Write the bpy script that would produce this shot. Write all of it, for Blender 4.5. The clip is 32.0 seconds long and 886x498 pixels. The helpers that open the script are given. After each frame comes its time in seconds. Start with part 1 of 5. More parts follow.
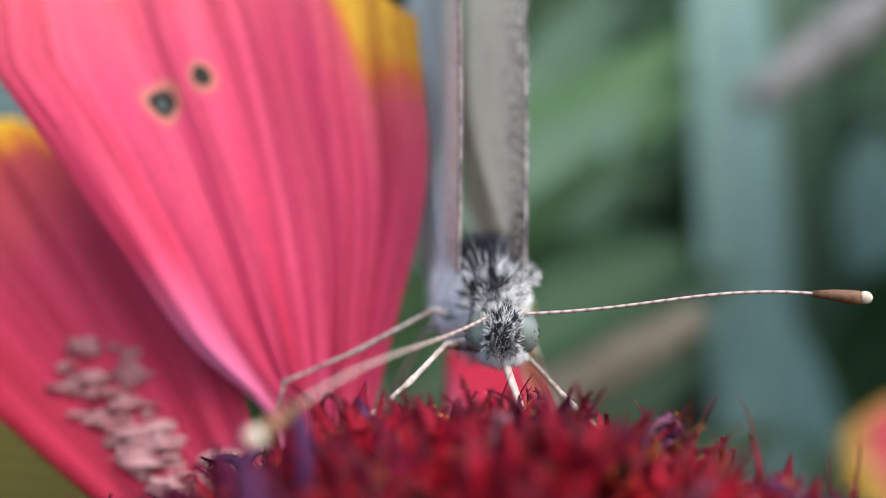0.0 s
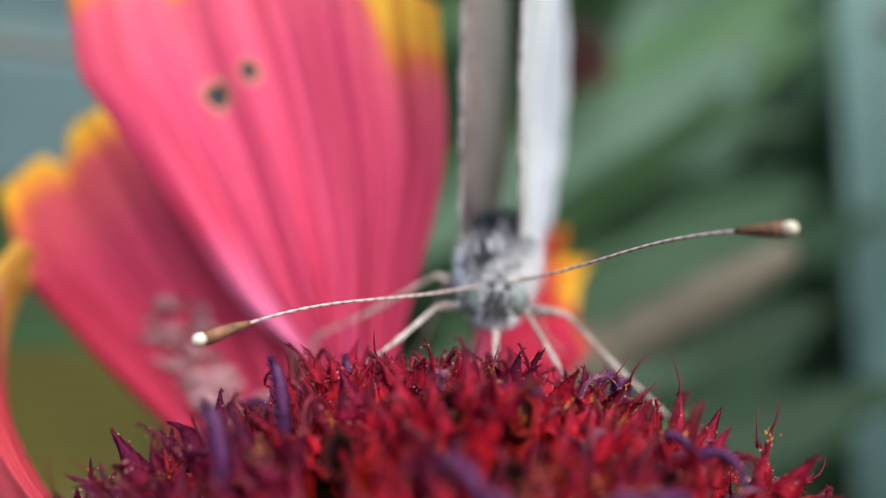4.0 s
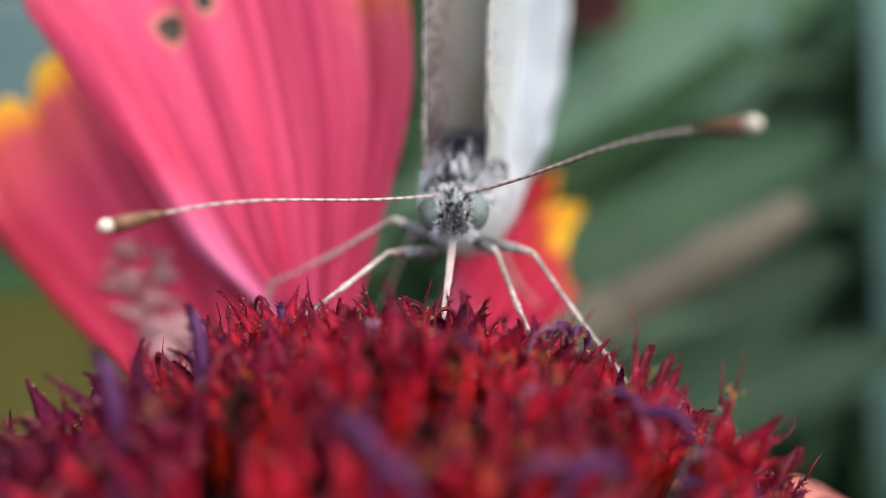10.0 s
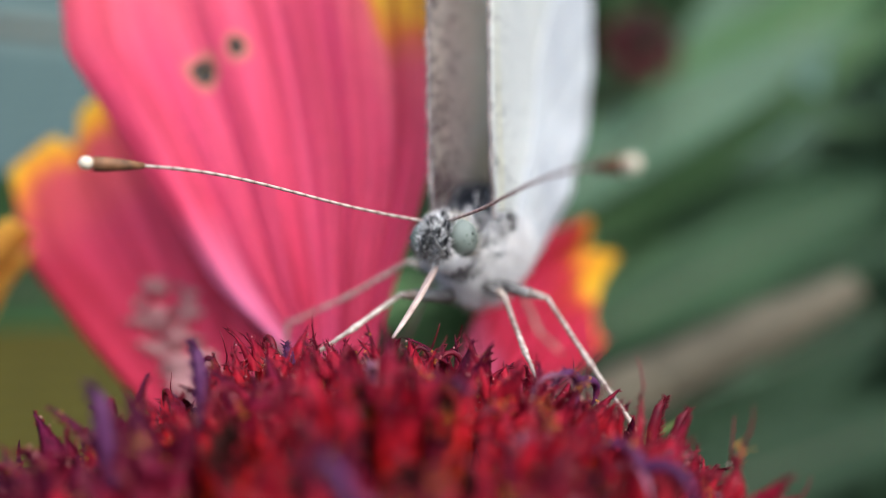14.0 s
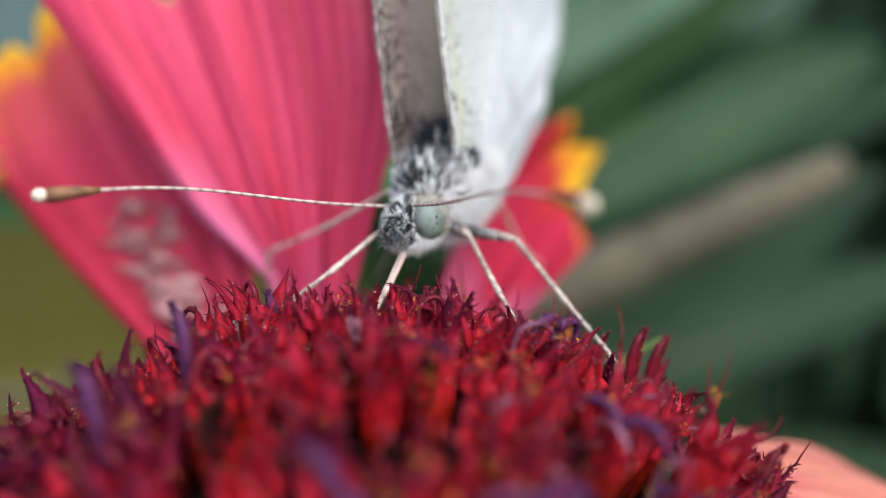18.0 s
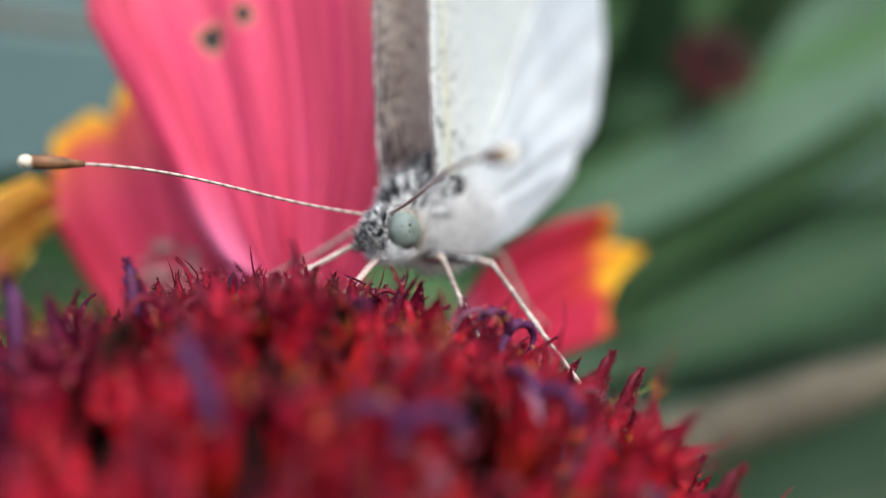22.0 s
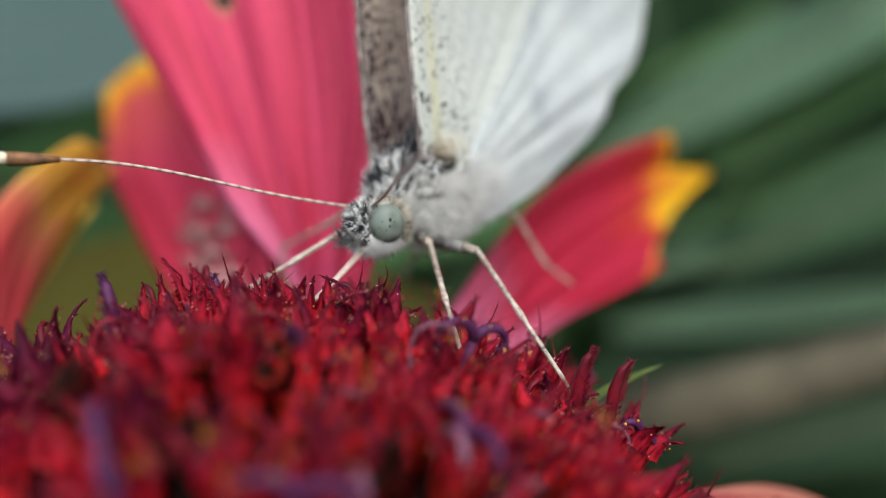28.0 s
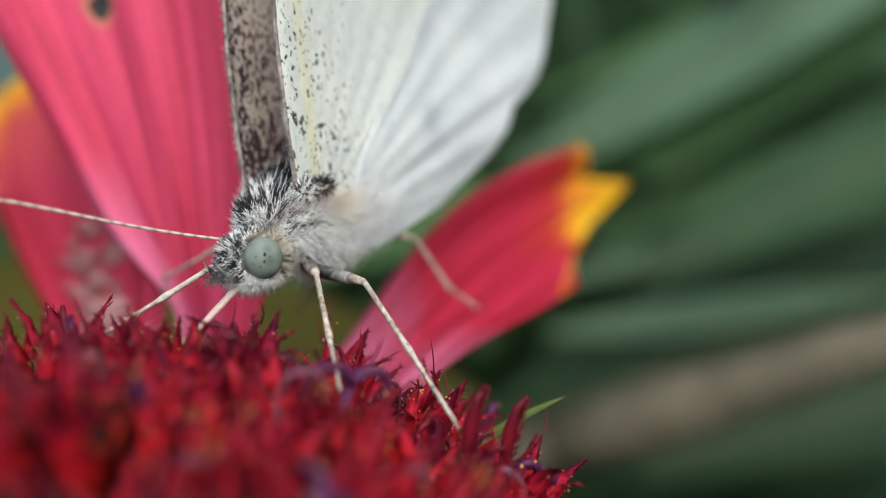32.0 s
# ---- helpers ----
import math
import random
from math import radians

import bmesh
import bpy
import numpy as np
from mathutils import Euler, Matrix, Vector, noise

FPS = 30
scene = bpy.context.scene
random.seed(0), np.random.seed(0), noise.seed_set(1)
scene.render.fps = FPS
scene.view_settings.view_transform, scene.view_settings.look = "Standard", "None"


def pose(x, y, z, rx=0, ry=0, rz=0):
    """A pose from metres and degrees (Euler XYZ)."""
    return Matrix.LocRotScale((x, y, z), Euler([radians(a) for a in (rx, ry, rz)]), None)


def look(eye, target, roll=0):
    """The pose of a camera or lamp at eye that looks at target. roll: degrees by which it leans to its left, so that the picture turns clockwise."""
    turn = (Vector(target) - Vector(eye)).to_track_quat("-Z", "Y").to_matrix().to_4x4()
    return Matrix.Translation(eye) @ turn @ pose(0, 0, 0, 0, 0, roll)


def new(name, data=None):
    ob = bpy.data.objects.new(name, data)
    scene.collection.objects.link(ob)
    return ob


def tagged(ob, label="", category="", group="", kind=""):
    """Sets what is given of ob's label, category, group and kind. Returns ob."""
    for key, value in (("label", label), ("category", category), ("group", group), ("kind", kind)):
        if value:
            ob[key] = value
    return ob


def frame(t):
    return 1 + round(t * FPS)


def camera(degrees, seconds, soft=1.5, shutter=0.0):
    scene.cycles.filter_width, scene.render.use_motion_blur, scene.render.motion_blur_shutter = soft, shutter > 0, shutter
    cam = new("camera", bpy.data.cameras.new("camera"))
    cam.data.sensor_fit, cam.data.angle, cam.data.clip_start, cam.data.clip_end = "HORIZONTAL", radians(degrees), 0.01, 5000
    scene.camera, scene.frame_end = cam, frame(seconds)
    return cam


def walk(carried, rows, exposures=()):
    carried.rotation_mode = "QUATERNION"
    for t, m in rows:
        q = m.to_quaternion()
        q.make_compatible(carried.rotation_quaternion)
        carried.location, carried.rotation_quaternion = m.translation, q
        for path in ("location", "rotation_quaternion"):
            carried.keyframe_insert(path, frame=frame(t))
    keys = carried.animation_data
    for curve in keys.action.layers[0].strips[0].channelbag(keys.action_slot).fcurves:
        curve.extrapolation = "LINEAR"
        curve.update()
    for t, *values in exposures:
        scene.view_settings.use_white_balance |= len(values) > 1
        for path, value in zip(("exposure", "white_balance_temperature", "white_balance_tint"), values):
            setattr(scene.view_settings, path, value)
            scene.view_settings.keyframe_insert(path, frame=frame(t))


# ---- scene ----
cam = camera(57.0, 32.0, soft=0.85)
MM = 0.001
# seconds; place in millimetres; yaw to the left, pitch up and roll in degrees
PATH = [
    (0, -7.14, -23.73, 5.31, -10.75, 3.39, 0.17),
    (0.5, -7.02, -22.83, 5.17, -9.26, 2.32, -0.11),
    (1, -6.95, -22.42, 5.01, -9.64, 1.80, -0.33),
    (1.5, -6.96, -23.71, 5.25, -10.09, 1.06, 0.12),
    (2, -6.88, -24.06, 5.17, -8.14, 1.49, -0.11),
    (2.5, -6.71, -26.99, 5.52, -7.40, 0.01, -0.57),
    (4.5, -1.44, -28.13, 6.31, 0.10, -0.91, -0.47),
    (5, -1.33, -28.06, 6.37, 0.22, -3.39, -0.72),
    (5.5, -0.44, -29.09, 6.32, 0.96, -4.60, -0.95),
    (6, -1.20, -28.86, 7.25, 1.19, -2.38, -0.64),
    (6.5, -1.79, -25.40, 7.36, 0.53, -1.18, 0.11),
    (7, -1.16, -24.92, 6.89, -0.25, -2.47, -0.13),
    (7.5, -0.81, -25.62, 6.49, -1.62, -3.71, -0.50),
    (8, 0.01, -25.77, 6.14, -0.81, -3.98, -0.22),
    (8.5, -0.04, -26.00, 6.17, -0.90, -4.27, -0.17),
    (9, 0.00, -26.00, 6.00, 0.04, -3.96, -0.04),
    (9.5, 0.25, -26.34, 6.23, 0.74, -4.33, -0.35),
    (10, 0.18, -25.99, 5.90, 0.61, -4.02, -0.35),
    (10.5, -0.03, -25.90, 5.12, 0.26, -3.57, 0.05),
    (11, 0.43, -26.26, 5.48, 1.37, -3.71, -0.25),
    (11.5, 1.02, -26.82, 5.29, 3.18, -2.99, -0.08),
    (12, 2.23, -26.46, 4.55, 2.49, -2.91, 0.28),
    (12.5, 2.61, -27.47, 3.16, 4.92, -1.19, 1.21),
    (13, 2.37, -28.13, 2.80, 5.97, 0.16, 1.28),
    (13.5, 1.28, -26.01, 4.99, 5.43, 0.70, 1.05),
    (14, 1.50, -25.78, 5.82, 4.19, -0.84, 0.79),
    (14.5, 1.26, -25.67, 6.64, 5.16, -2.22, 0.46),
    (16.5, 0.73, -23.43, 7.52, 4.95, -6.22, -0.67),
    (17, 1.02, -24.11, 8.09, 4.36, -8.67, -0.77),
    (17.5, 1.09, -24.05, 8.33, 3.94, -10.37, -0.59),
    (18, 1.60, -25.24, 8.32, 3.06, -10.56, -0.60),
    (18.5, 1.81, -25.49, 8.13, 1.29, -7.46, -0.11),
    (19, 2.60, -26.23, 7.90, 0.19, -4.86, -0.66),
    (19.5, 3.02, -26.56, 6.65, -0.04, -3.01, 0.25),
    (20, 3.53, -26.15, 5.29, 3.88, -2.28, 1.14),
    (20.5, 4.03, -26.10, 4.90, 3.76, -2.07, 2.08),
    (21, 5.15, -25.69, 4.27, 8.41, -1.56, 2.05),
    (21.5, 4.77, -25.02, 2.96, 8.61, 0.10, 2.83),
    (22, 6.01, -25.20, 3.30, 10.33, 0.82, 3.20),
    (22.5, 7.65, -22.86, 2.44, 12.51, -0.39, 3.61),
    (23, 8.04, -23.87, 2.10, 13.92, -0.00, 3.87),
    (23.5, 8.41, -23.46, 5.08, 16.70, 0.64, 1.88),
    (24, 8.58, -23.37, 5.45, 17.32, -0.59, 1.57),
    (24.5, 8.50, -22.16, 6.04, 18.22, -1.76, 0.93),
    (25, 8.00, -21.70, 6.47, 16.77, -3.20, 0.80),
    (25.5, 7.47, -20.72, 5.98, 18.03, -4.13, 0.86),
    (26, 8.70, -23.34, 5.15, 17.97, -4.89, 1.67),
    (26.5, 9.77, -24.63, 4.92, 17.53, -4.83, 1.93),
    (28.5, 10.20, -22.13, 8.64, 19.59, -8.75, -0.36),
    (29, 11.47, -21.38, 9.73, 20.24, -7.07, -1.67),
    (29.5, 10.77, -21.46, 9.39, 20.12, -7.38, -1.27),
    (30, 10.78, -21.06, 9.04, 19.66, -7.88, -1.11),
    (30.5, 10.49, -21.23, 8.67, 18.46, -8.49, -0.32),
    (31, 10.95, -22.14, 8.19, 16.24, -8.04, 0.32),
    (31.5, 11.45, -21.38, 7.93, 13.87, -8.45, 0.75),
    (32, 11.17, -20.72, 7.76, 14.49, -8.00, 0.17),
]


def eye_pose(x, y, z, yaw, pitch, roll):
    a, b = radians(yaw), radians(pitch)
    eye = Vector((x, y, z)) * MM
    ahead = Vector((-math.sin(a) * math.cos(b), math.cos(a) * math.cos(b), math.sin(b)))
    return look(eye, eye + ahead, roll)


walk(cam, [(t, eye_pose(*row)) for t, *row in PATH],
     [(0, 1.80, 6500, 10), (9, 1.80, 6500, 10), (20, 1.76, 6500, 7), (23.1, 1.78, 6550, 5), (23.9, 1.50, 6600, 4), (26, 1.62, 6700, 4), (29, 1.40, 6850, 2), (32, 1.46, 6850, 2)])
# a close-up lens with a shallow field, its focus left where it is
cam.data.dof.use_dof = True
cam.data.dof.focus_distance = 25.4 * MM
cam.data.dof.aperture_fstop = 22.0

# ---- daylight under a thin overcast ----
world = bpy.data.worlds.new("sky")
scene.world = world
world.use_nodes = True
wn = world.node_tree
sky = wn.nodes.new("ShaderNodeTexSky")
sky.sky_type, sky.sun_disc = "NISHITA", False
sky.sun_elevation, sky.sun_rotation = radians(45), radians(152)
wn.links.new(sky.outputs[0], wn.nodes["Background"].inputs["Color"])
wn.nodes["Background"].inputs["Strength"].default_value = 0.16
sun = new("sun", bpy.data.lights.new("sun", "SUN"))
sun.data.energy, sun.data.angle, sun.data.color = 1.35, radians(95), (1.0, 0.96, 0.9)
sun.matrix_world = look((0.5, -0.66, 0.78), (0, 0, 0))


# ---- materials ----
def material(name, rough=0.6, sub=0.0):
    m = bpy.data.materials.new(name)
    m.use_nodes = True
    n, l = m.node_tree.nodes, m.node_tree.links
    b = n["Principled BSDF"]
    b.inputs["Roughness"].default_value = rough
    return m, n, l, b


def ramp(n, l, source, stops):
    r = n.new("ShaderNodeValToRGB")
    e = r.color_ramp.elements
    while len(e) < len(stops):
        e.new(0.5)
    for one, (at, colour) in zip(e, stops):
        one.position, one.color = at, (*colour, 1)
    l.new(source, r.inputs[0])
    return r.outputs[0]


def noise_of(n, l, scale, detail=4, stretch=None, coord="Object"):
    c = n.new("ShaderNodeTexCoord")
    t = n.new("ShaderNodeTexNoise")
    t.inputs["Scale"].default_value, t.inputs["Detail"].default_value = scale, detail
    source = c.outputs[coord]
    if stretch:
        mp = n.new("ShaderNodeMapping")
        mp.inputs["Scale"].default_value = stretch
        l.new(source, mp.inputs[0])
        source = mp.outputs[0]
    l.new(source, t.inputs["Vector"])
    return t.outputs["Fac"]


def mixed(n, l, fac, a, b, mode="MIX"):
    m = n.new("ShaderNodeMix")
    m.data_type, m.blend_type = "RGBA", mode
    for value, at in ((fac, 0), (a, 6), (b, 7)):
        if isinstance(value, (int, float)):
            m.inputs[at].default_value = value
        elif isinstance(value, tuple):
            m.inputs[at].default_value = (*value, 1)
        else:
            l.new(value, m.inputs[at])
    return m.outputs[2]


def sums(n, l, op, a, b):
    m = n.new("ShaderNodeMath")
    m.operation = op
    for k, v in enumerate((a, b)):
        if isinstance(v, (int, float)):
            m.inputs[k].default_value = v
        else:
            l.new(v, m.inputs[k])
    return m.outputs[0]


def bumped(n, l, b, height, distance, strength=0.5):
    u = n.new("ShaderNodeBump")
    u.inputs["Distance"].default_value, u.inputs["Strength"].default_value = distance, strength
    l.new(height, u.inputs["Height"])
    l.new(u.outputs[0], b.inputs["Normal"])


def see_through(m, n, l, b, colour, share):
    """Lets light through a thin leaf or wing."""
    t = n.new("ShaderNodeBsdfTranslucent")
    if isinstance(colour, tuple):
        t.inputs[0].default_value = (*colour, 1)
    else:
        l.new(colour, t.inputs[0])
    x = n.new("ShaderNodeMixShader")
    x.inputs[0].default_value = share
    l.new(b.outputs[0], x.inputs[1])
    l.new(t.outputs[0], x.inputs[2])
    l.new(x.outputs[0], n["Material Output"].inputs[0])


def plain(name, a, b2, scale=900, rough=0.6, stretch=None, bump=0.00003):
    """Two tones that change by grain and by patch."""
    m, n, l, b = material(name, rough)
    b.inputs["Specular IOR Level"].default_value = 0.15
    fine = noise_of(n, l, scale, 5, stretch)
    wide = noise_of(n, l, scale / 6, 2)
    f = sums(n, l, "ADD", sums(n, l, "MULTIPLY", fine, 0.6), sums(n, l, "MULTIPLY", wide, 0.5))
    c = ramp(n, l, f, ((0.38, a), (0.72, b2)))
    l.new(c, b.inputs["Base Color"])
    if bump:
        bumped(n, l, b, fine, bump)
    return m


def petal_material(name, low, body, edge, orange, yellow, tip_from, holes=(), side=((0.0, 0.0), (1.0, 0.0)), margin=0.0, lines=()):
    m, n, l, b = material(name, 0.55)
    b.inputs["Specular IOR Level"].default_value = 0.25
    uv = n.new("ShaderNodeUVMap")
    sep = n.new("ShaderNodeSeparateXYZ")
    l.new(uv.outputs[0], sep.inputs[0])
    streak = n.new("ShaderNodeTexNoise")
    streak.inputs["Scale"].default_value, streak.inputs["Detail"].default_value = 1.0, 4
    mp = n.new("ShaderNodeMapping")
    mp.inputs["Scale"].default_value = (15, 1.1, 1)
    l.new(uv.outputs[0], mp.inputs[0])
    l.new(mp.outputs[0], streak.inputs["Vector"])
    crease = n.new("ShaderNodeTexNoise")
    crease.inputs["Scale"].default_value, crease.inputs["Detail"].default_value = 1.0, 3
    mc = n.new("ShaderNodeMapping")
    mc.inputs["Scale"].default_value = (58, 2.2, 1)
    l.new(uv.outputs[0], mc.inputs[0])
    l.new(mc.outputs[0], crease.inputs["Vector"])
    blot = noise_of(n, l, 180, 3)
    grain = noise_of(n, l, 2500, 3)
    along = sums(n, l, "ADD", sep.outputs[1], sums(n, l, "MULTIPLY", sums(n, l, "SUBTRACT", blot, 0.5), 0.22))
    along = sums(n, l, "ADD", along, sums(n, l, "MULTIPLY", sums(n, l, "SUBTRACT", streak.outputs["Fac"], 0.5), 0.10))
    tilt = ramp(n, l, sep.outputs[0], tuple((u, (0.5 + k,) * 3) for u, k in side))
    along = sums(n, l, "ADD", along, sums(n, l, "SUBTRACT", tilt, 0.5))
    base = ramp(n, l, along, ((0.0, low), (0.22, body), (tip_from - 0.16, body), (tip_from, edge), (tip_from + 0.05, orange), (tip_from + 0.1, yellow)))
    # dark streaks put some shade of the petal's creases into the colour
    dark = ramp(n, l, streak.outputs["Fac"], ((0.30, (0.55, 0.26, 0.32)), (0.40, (0.78, 0.6, 0.64)), (0.54, (1.0, 1.0, 1.0))))
    c = mixed(n, l, 1.0, base, dark, "MULTIPLY")
    pale = ramp(n, l, streak.outputs["Fac"], ((0.58, (0, 0, 0)), (0.80, (0.10, 0.035, 0.045))))
    c = mixed(n, l, 1.0, c, pale, "ADD")
    c = mixed(n, l, 0.25, c, ramp(n, l, grain, ((0.3, (0.5, 0.5, 0.5)), (0.7, (1, 1, 1)))), "MULTIPLY")
    # finer creases, their shade likewise painted in
    c = mixed(n, l, 0.5, c, ramp(n, l, crease.outputs["Fac"], ((0.36, (0.62, 0.5, 0.52)), (0.5, (1, 1, 1)))), "MULTIPLY")
    rim = sums(n, l, "ABSOLUTE", sums(n, l, "SUBTRACT", sep.outputs[0], 0.5), 0)
    c = mixed(n, l, ramp(n, l, rim, ((0.30, (0, 0, 0)), (0.5, (0.2, 0.2, 0.2)))), c, mixed(n, l, 1.0, c, (0.95, 0.5, 0.45), "MULTIPLY"))
    if lines:
        # shade of the grooves, with some vein red, painted as darker lines
        sway = sums(n, l, "ADD", sep.outputs[0], sums(n, l, "MULTIPLY", sums(n, l, "SUBTRACT", blot, 0.5), 0.012))
        stops = [(0.0, (0, 0, 0))]
        for w, k in lines:
            u = w / 2 + 0.5
            stops += [(u - 0.018, (0, 0, 0)), (u, (k,) * 3), (u + 0.014, (0, 0, 0))]
        fades = ramp(n, l, sep.outputs[1], ((0.05, (1, 1, 1)), (0.5, (0.7,) * 3), (0.75, (0, 0, 0))))
        c = mixed(n, l, mixed(n, l, 1.0, ramp(n, l, sway, stops), fades, "MULTIPLY"), c, (0.38, 0.012, 0.05))
    if margin:
        # the turned-over margin, its pale underside and the light on the fold painted in
        lip = ramp(n, l, sep.outputs[0], ((0.04, (margin,) * 3), (0.17, (margin * 0.7,) * 3), (0.23, (0, 0, 0))))
        low_down = ramp(n, l, sep.outputs[1], ((0.10, (1, 1, 1)), (0.24, (1, 1, 1)), (0.42, (0, 0, 0))))
        c = mixed(n, l, mixed(n, l, 1.0, lip, low_down, "MULTIPLY"), c, (0.78, 0.24, 0.42))
    for u0, v0, r in holes:
        # a brown, dried ring round a bitten hole
        d = n.new("ShaderNodeVectorMath")
        d.operation = "DISTANCE"
        sc = n.new("ShaderNodeMapping")
        sc.inputs["Scale"].default_value = (0.72, 1, 1)
        l.new(uv.outputs[0], sc.inputs[0])
        l.new(sc.outputs[0], d.inputs[0])
        d.inputs[1].default_value = (u0 * 0.72, v0, 0)
        wob = sums(n, l, "ADD", d.outputs["Value"], sums(n, l, "MULTIPLY", sums(n, l, "SUBTRACT", grain, 0.5), 0.012))
        ring = ramp(n, l, wob, ((r * 0.9, (1, 1, 1)), (r * 2.1, (0, 0, 0))))
        c = mixed(n, l, ring, c, (0.55, 0.25, 0.13))
        # near-black core: the dark seen through the hole, painted on as shade
        core = ramp(n, l, wob, ((r * 1.0, (1, 1, 1)), (r * 1.25, (0, 0, 0))))
        c = mixed(n, l, core, c, (0.018, 0.010, 0.005))
    l.new(c, b.inputs["Base Color"])
    relief = sums(n, l, "ADD", streak.outputs["Fac"], sums(n, l, "MULTIPLY", crease.outputs["Fac"], 0.5))
    bumped(n, l, b, sums(n, l, "ADD", relief, sums(n, l, "MULTIPLY", grain, 0.25)), 0.0004, 0.7)
    see_through(m, n, l, b, c, 0.3)
    return m


# paler pink towards the tip puts backlight through the petal into the colour
PINK = petal_material("pink_petal", (0.64, 0.08, 0.21), (0.77, 0.068, 0.15), (0.80, 0.11, 0.155), (0.78, 0.22, 0.02), (0.82, 0.44, 0.015), 0.84,
                      holes=((0.312, 0.654, 0.021), (0.427, 0.662, 0.015)), side=((0.71, 0.0), (0.86, 0.30)), margin=0.7, lines=((-0.62, 0.35), (-0.34, 0.75), (-0.20, 0.5), (0.02, 0.85), (0.13, 0.45), (0.36, 0.7), (0.52, 0.5), (0.74, 0.4)))
RED = petal_material("red_petal", (0.56, 0.09, 0.18), (0.55, 0.034, 0.078), (0.60, 0.07, 0.07), (0.78, 0.24, 0.02), (0.82, 0.46, 0.015), 0.87)
CORAL = petal_material("coral_petal", (0.62, 0.06, 0.12), (0.72, 0.09, 0.10), (0.80, 0.28, 0.14), (0.84, 0.42, 0.14), (0.86, 0.54, 0.08), 0.66)
PEACH = petal_material("peach_petal", (0.60, 0.10, 0.14), (0.70, 0.26, 0.18), (0.74, 0.32, 0.20), (0.78, 0.36, 0.16), (0.80, 0.44, 0.06), 0.80)
SCARLET = petal_material("scarlet_petal", (0.66, 0.16, 0.28), (0.56, 0.022, 0.06), (0.56, 0.035, 0.03), (0.78, 0.26, 0.02), (0.84, 0.47, 0.012), 0.76, side=((0.0, -0.15), (0.24, -0.14), (0.34, -0.11), (0.44, -0.08), (0.56, 0.0), (0.66, -0.03), (0.76, -0.12), (1.0, -0.18)))


def floret_material(name, ripe):
    """ripe: florets past their bloom are a dull, dark plum."""
    m, n, l, b = material(name, 0.5)
    b.inputs["Specular IOR Level"].default_value = 0.08
    c = n.new("ShaderNodeTexCoord")
    s = n.new("ShaderNodeSeparateXYZ")
    l.new(c.outputs["Object"], s.inputs[0])
    info = n.new("ShaderNodeObjectInfo")
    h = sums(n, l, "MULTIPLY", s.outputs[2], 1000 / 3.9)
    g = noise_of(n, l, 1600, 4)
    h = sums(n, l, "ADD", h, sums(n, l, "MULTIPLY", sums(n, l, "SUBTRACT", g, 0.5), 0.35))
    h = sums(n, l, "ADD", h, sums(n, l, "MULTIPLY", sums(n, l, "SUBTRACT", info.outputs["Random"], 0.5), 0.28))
    # dark at the tube base: shade between the florets put into the colour
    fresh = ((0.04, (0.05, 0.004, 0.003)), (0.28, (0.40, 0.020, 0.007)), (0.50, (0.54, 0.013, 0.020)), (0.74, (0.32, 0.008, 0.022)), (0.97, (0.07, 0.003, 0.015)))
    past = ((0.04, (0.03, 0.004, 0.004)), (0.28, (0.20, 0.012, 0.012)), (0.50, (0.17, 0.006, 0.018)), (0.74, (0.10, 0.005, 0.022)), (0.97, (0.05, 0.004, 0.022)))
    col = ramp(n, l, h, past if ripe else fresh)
    tone = ramp(n, l, info.outputs["Random"], ((0.0, (0.5, 0.5, 0.7)), (0.5, (1, 1, 1)), (0.85, (1.15, 1.1, 1.0)), (1.0, (0.7, 0.9, 1.2))))
    fine = noise_of(n, l, 5200, 4, (1, 1, 0.45))
    col = mixed(n, l, 1.0, col, ramp(n, l, fine, ((0.34, (0.45, 0.4, 0.5)), (0.52, (1, 1, 1)), (0.68, (1.25, 1.5, 1.4)))), "MULTIPLY")
    l.new(mixed(n, l, 1.0, col, tone, "MULTIPLY"), b.inputs["Base Color"])
    bumped(n, l, b, fine, 0.00014, 0.9)
    see_through(m, n, l, b, col, 0.15)
    return m


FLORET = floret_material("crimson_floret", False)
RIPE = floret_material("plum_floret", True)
BRISTLE = plain("dark_red_bristle", (0.06, 0.004, 0.010), (0.20, 0.008, 0.018), 2500, 0.35)
STRAP = plain("lilac_strap", (0.07, 0.013, 0.024), (0.24, 0.09, 0.145), 1500, 0.4)
STIGMA = plain("violet_stigma", (0.035, 0.006, 0.030), (0.12, 0.030, 0.09), 2600, 0.5)
# sticky grains and hairs, whose pale colour also paints in moist glints
GLINT = plain("pale_pink_grain", (0.40, 0.06, 0.07), (0.80, 0.42, 0.38), 3000, 0.3, bump=0)
POLLEN = plain("yellow_pollen", (0.50, 0.15, 0.02), (0.74, 0.36, 0.05), 4000, 0.7)
# near-black: shade between florets and in cup throats put into the colour
RECEPTACLE = plain("shaded_receptacle", (0.007, 0.002, 0.001), (0.026, 0.005, 0.003), 700, 0.8)
BRACT = plain("green_bract", (0.06, 0.085, 0.02), (0.19, 0.21, 0.06), 700, 0.6)
FADED = plain("faded_maroon", (0.02, 0.003, 0.004), (0.06, 0.008, 0.010), 200, 0.8)
STEM = plain("hairy_stem", (0.045, 0.034, 0.022), (0.095, 0.072, 0.05), 400, 0.7)
STALK = plain("tan_stalk", (0.052, 0.044, 0.028), (0.108, 0.089, 0.058), 400, 0.8)
FLECK = plain("eye_fleck", (0.016, 0.02, 0.018), (0.045, 0.055, 0.045), 2500, 0.7, bump=0)
LEG = plain("pale_leg_scales", (0.17, 0.11, 0.085), (0.54, 0.45, 0.37), 6500, 0.6)
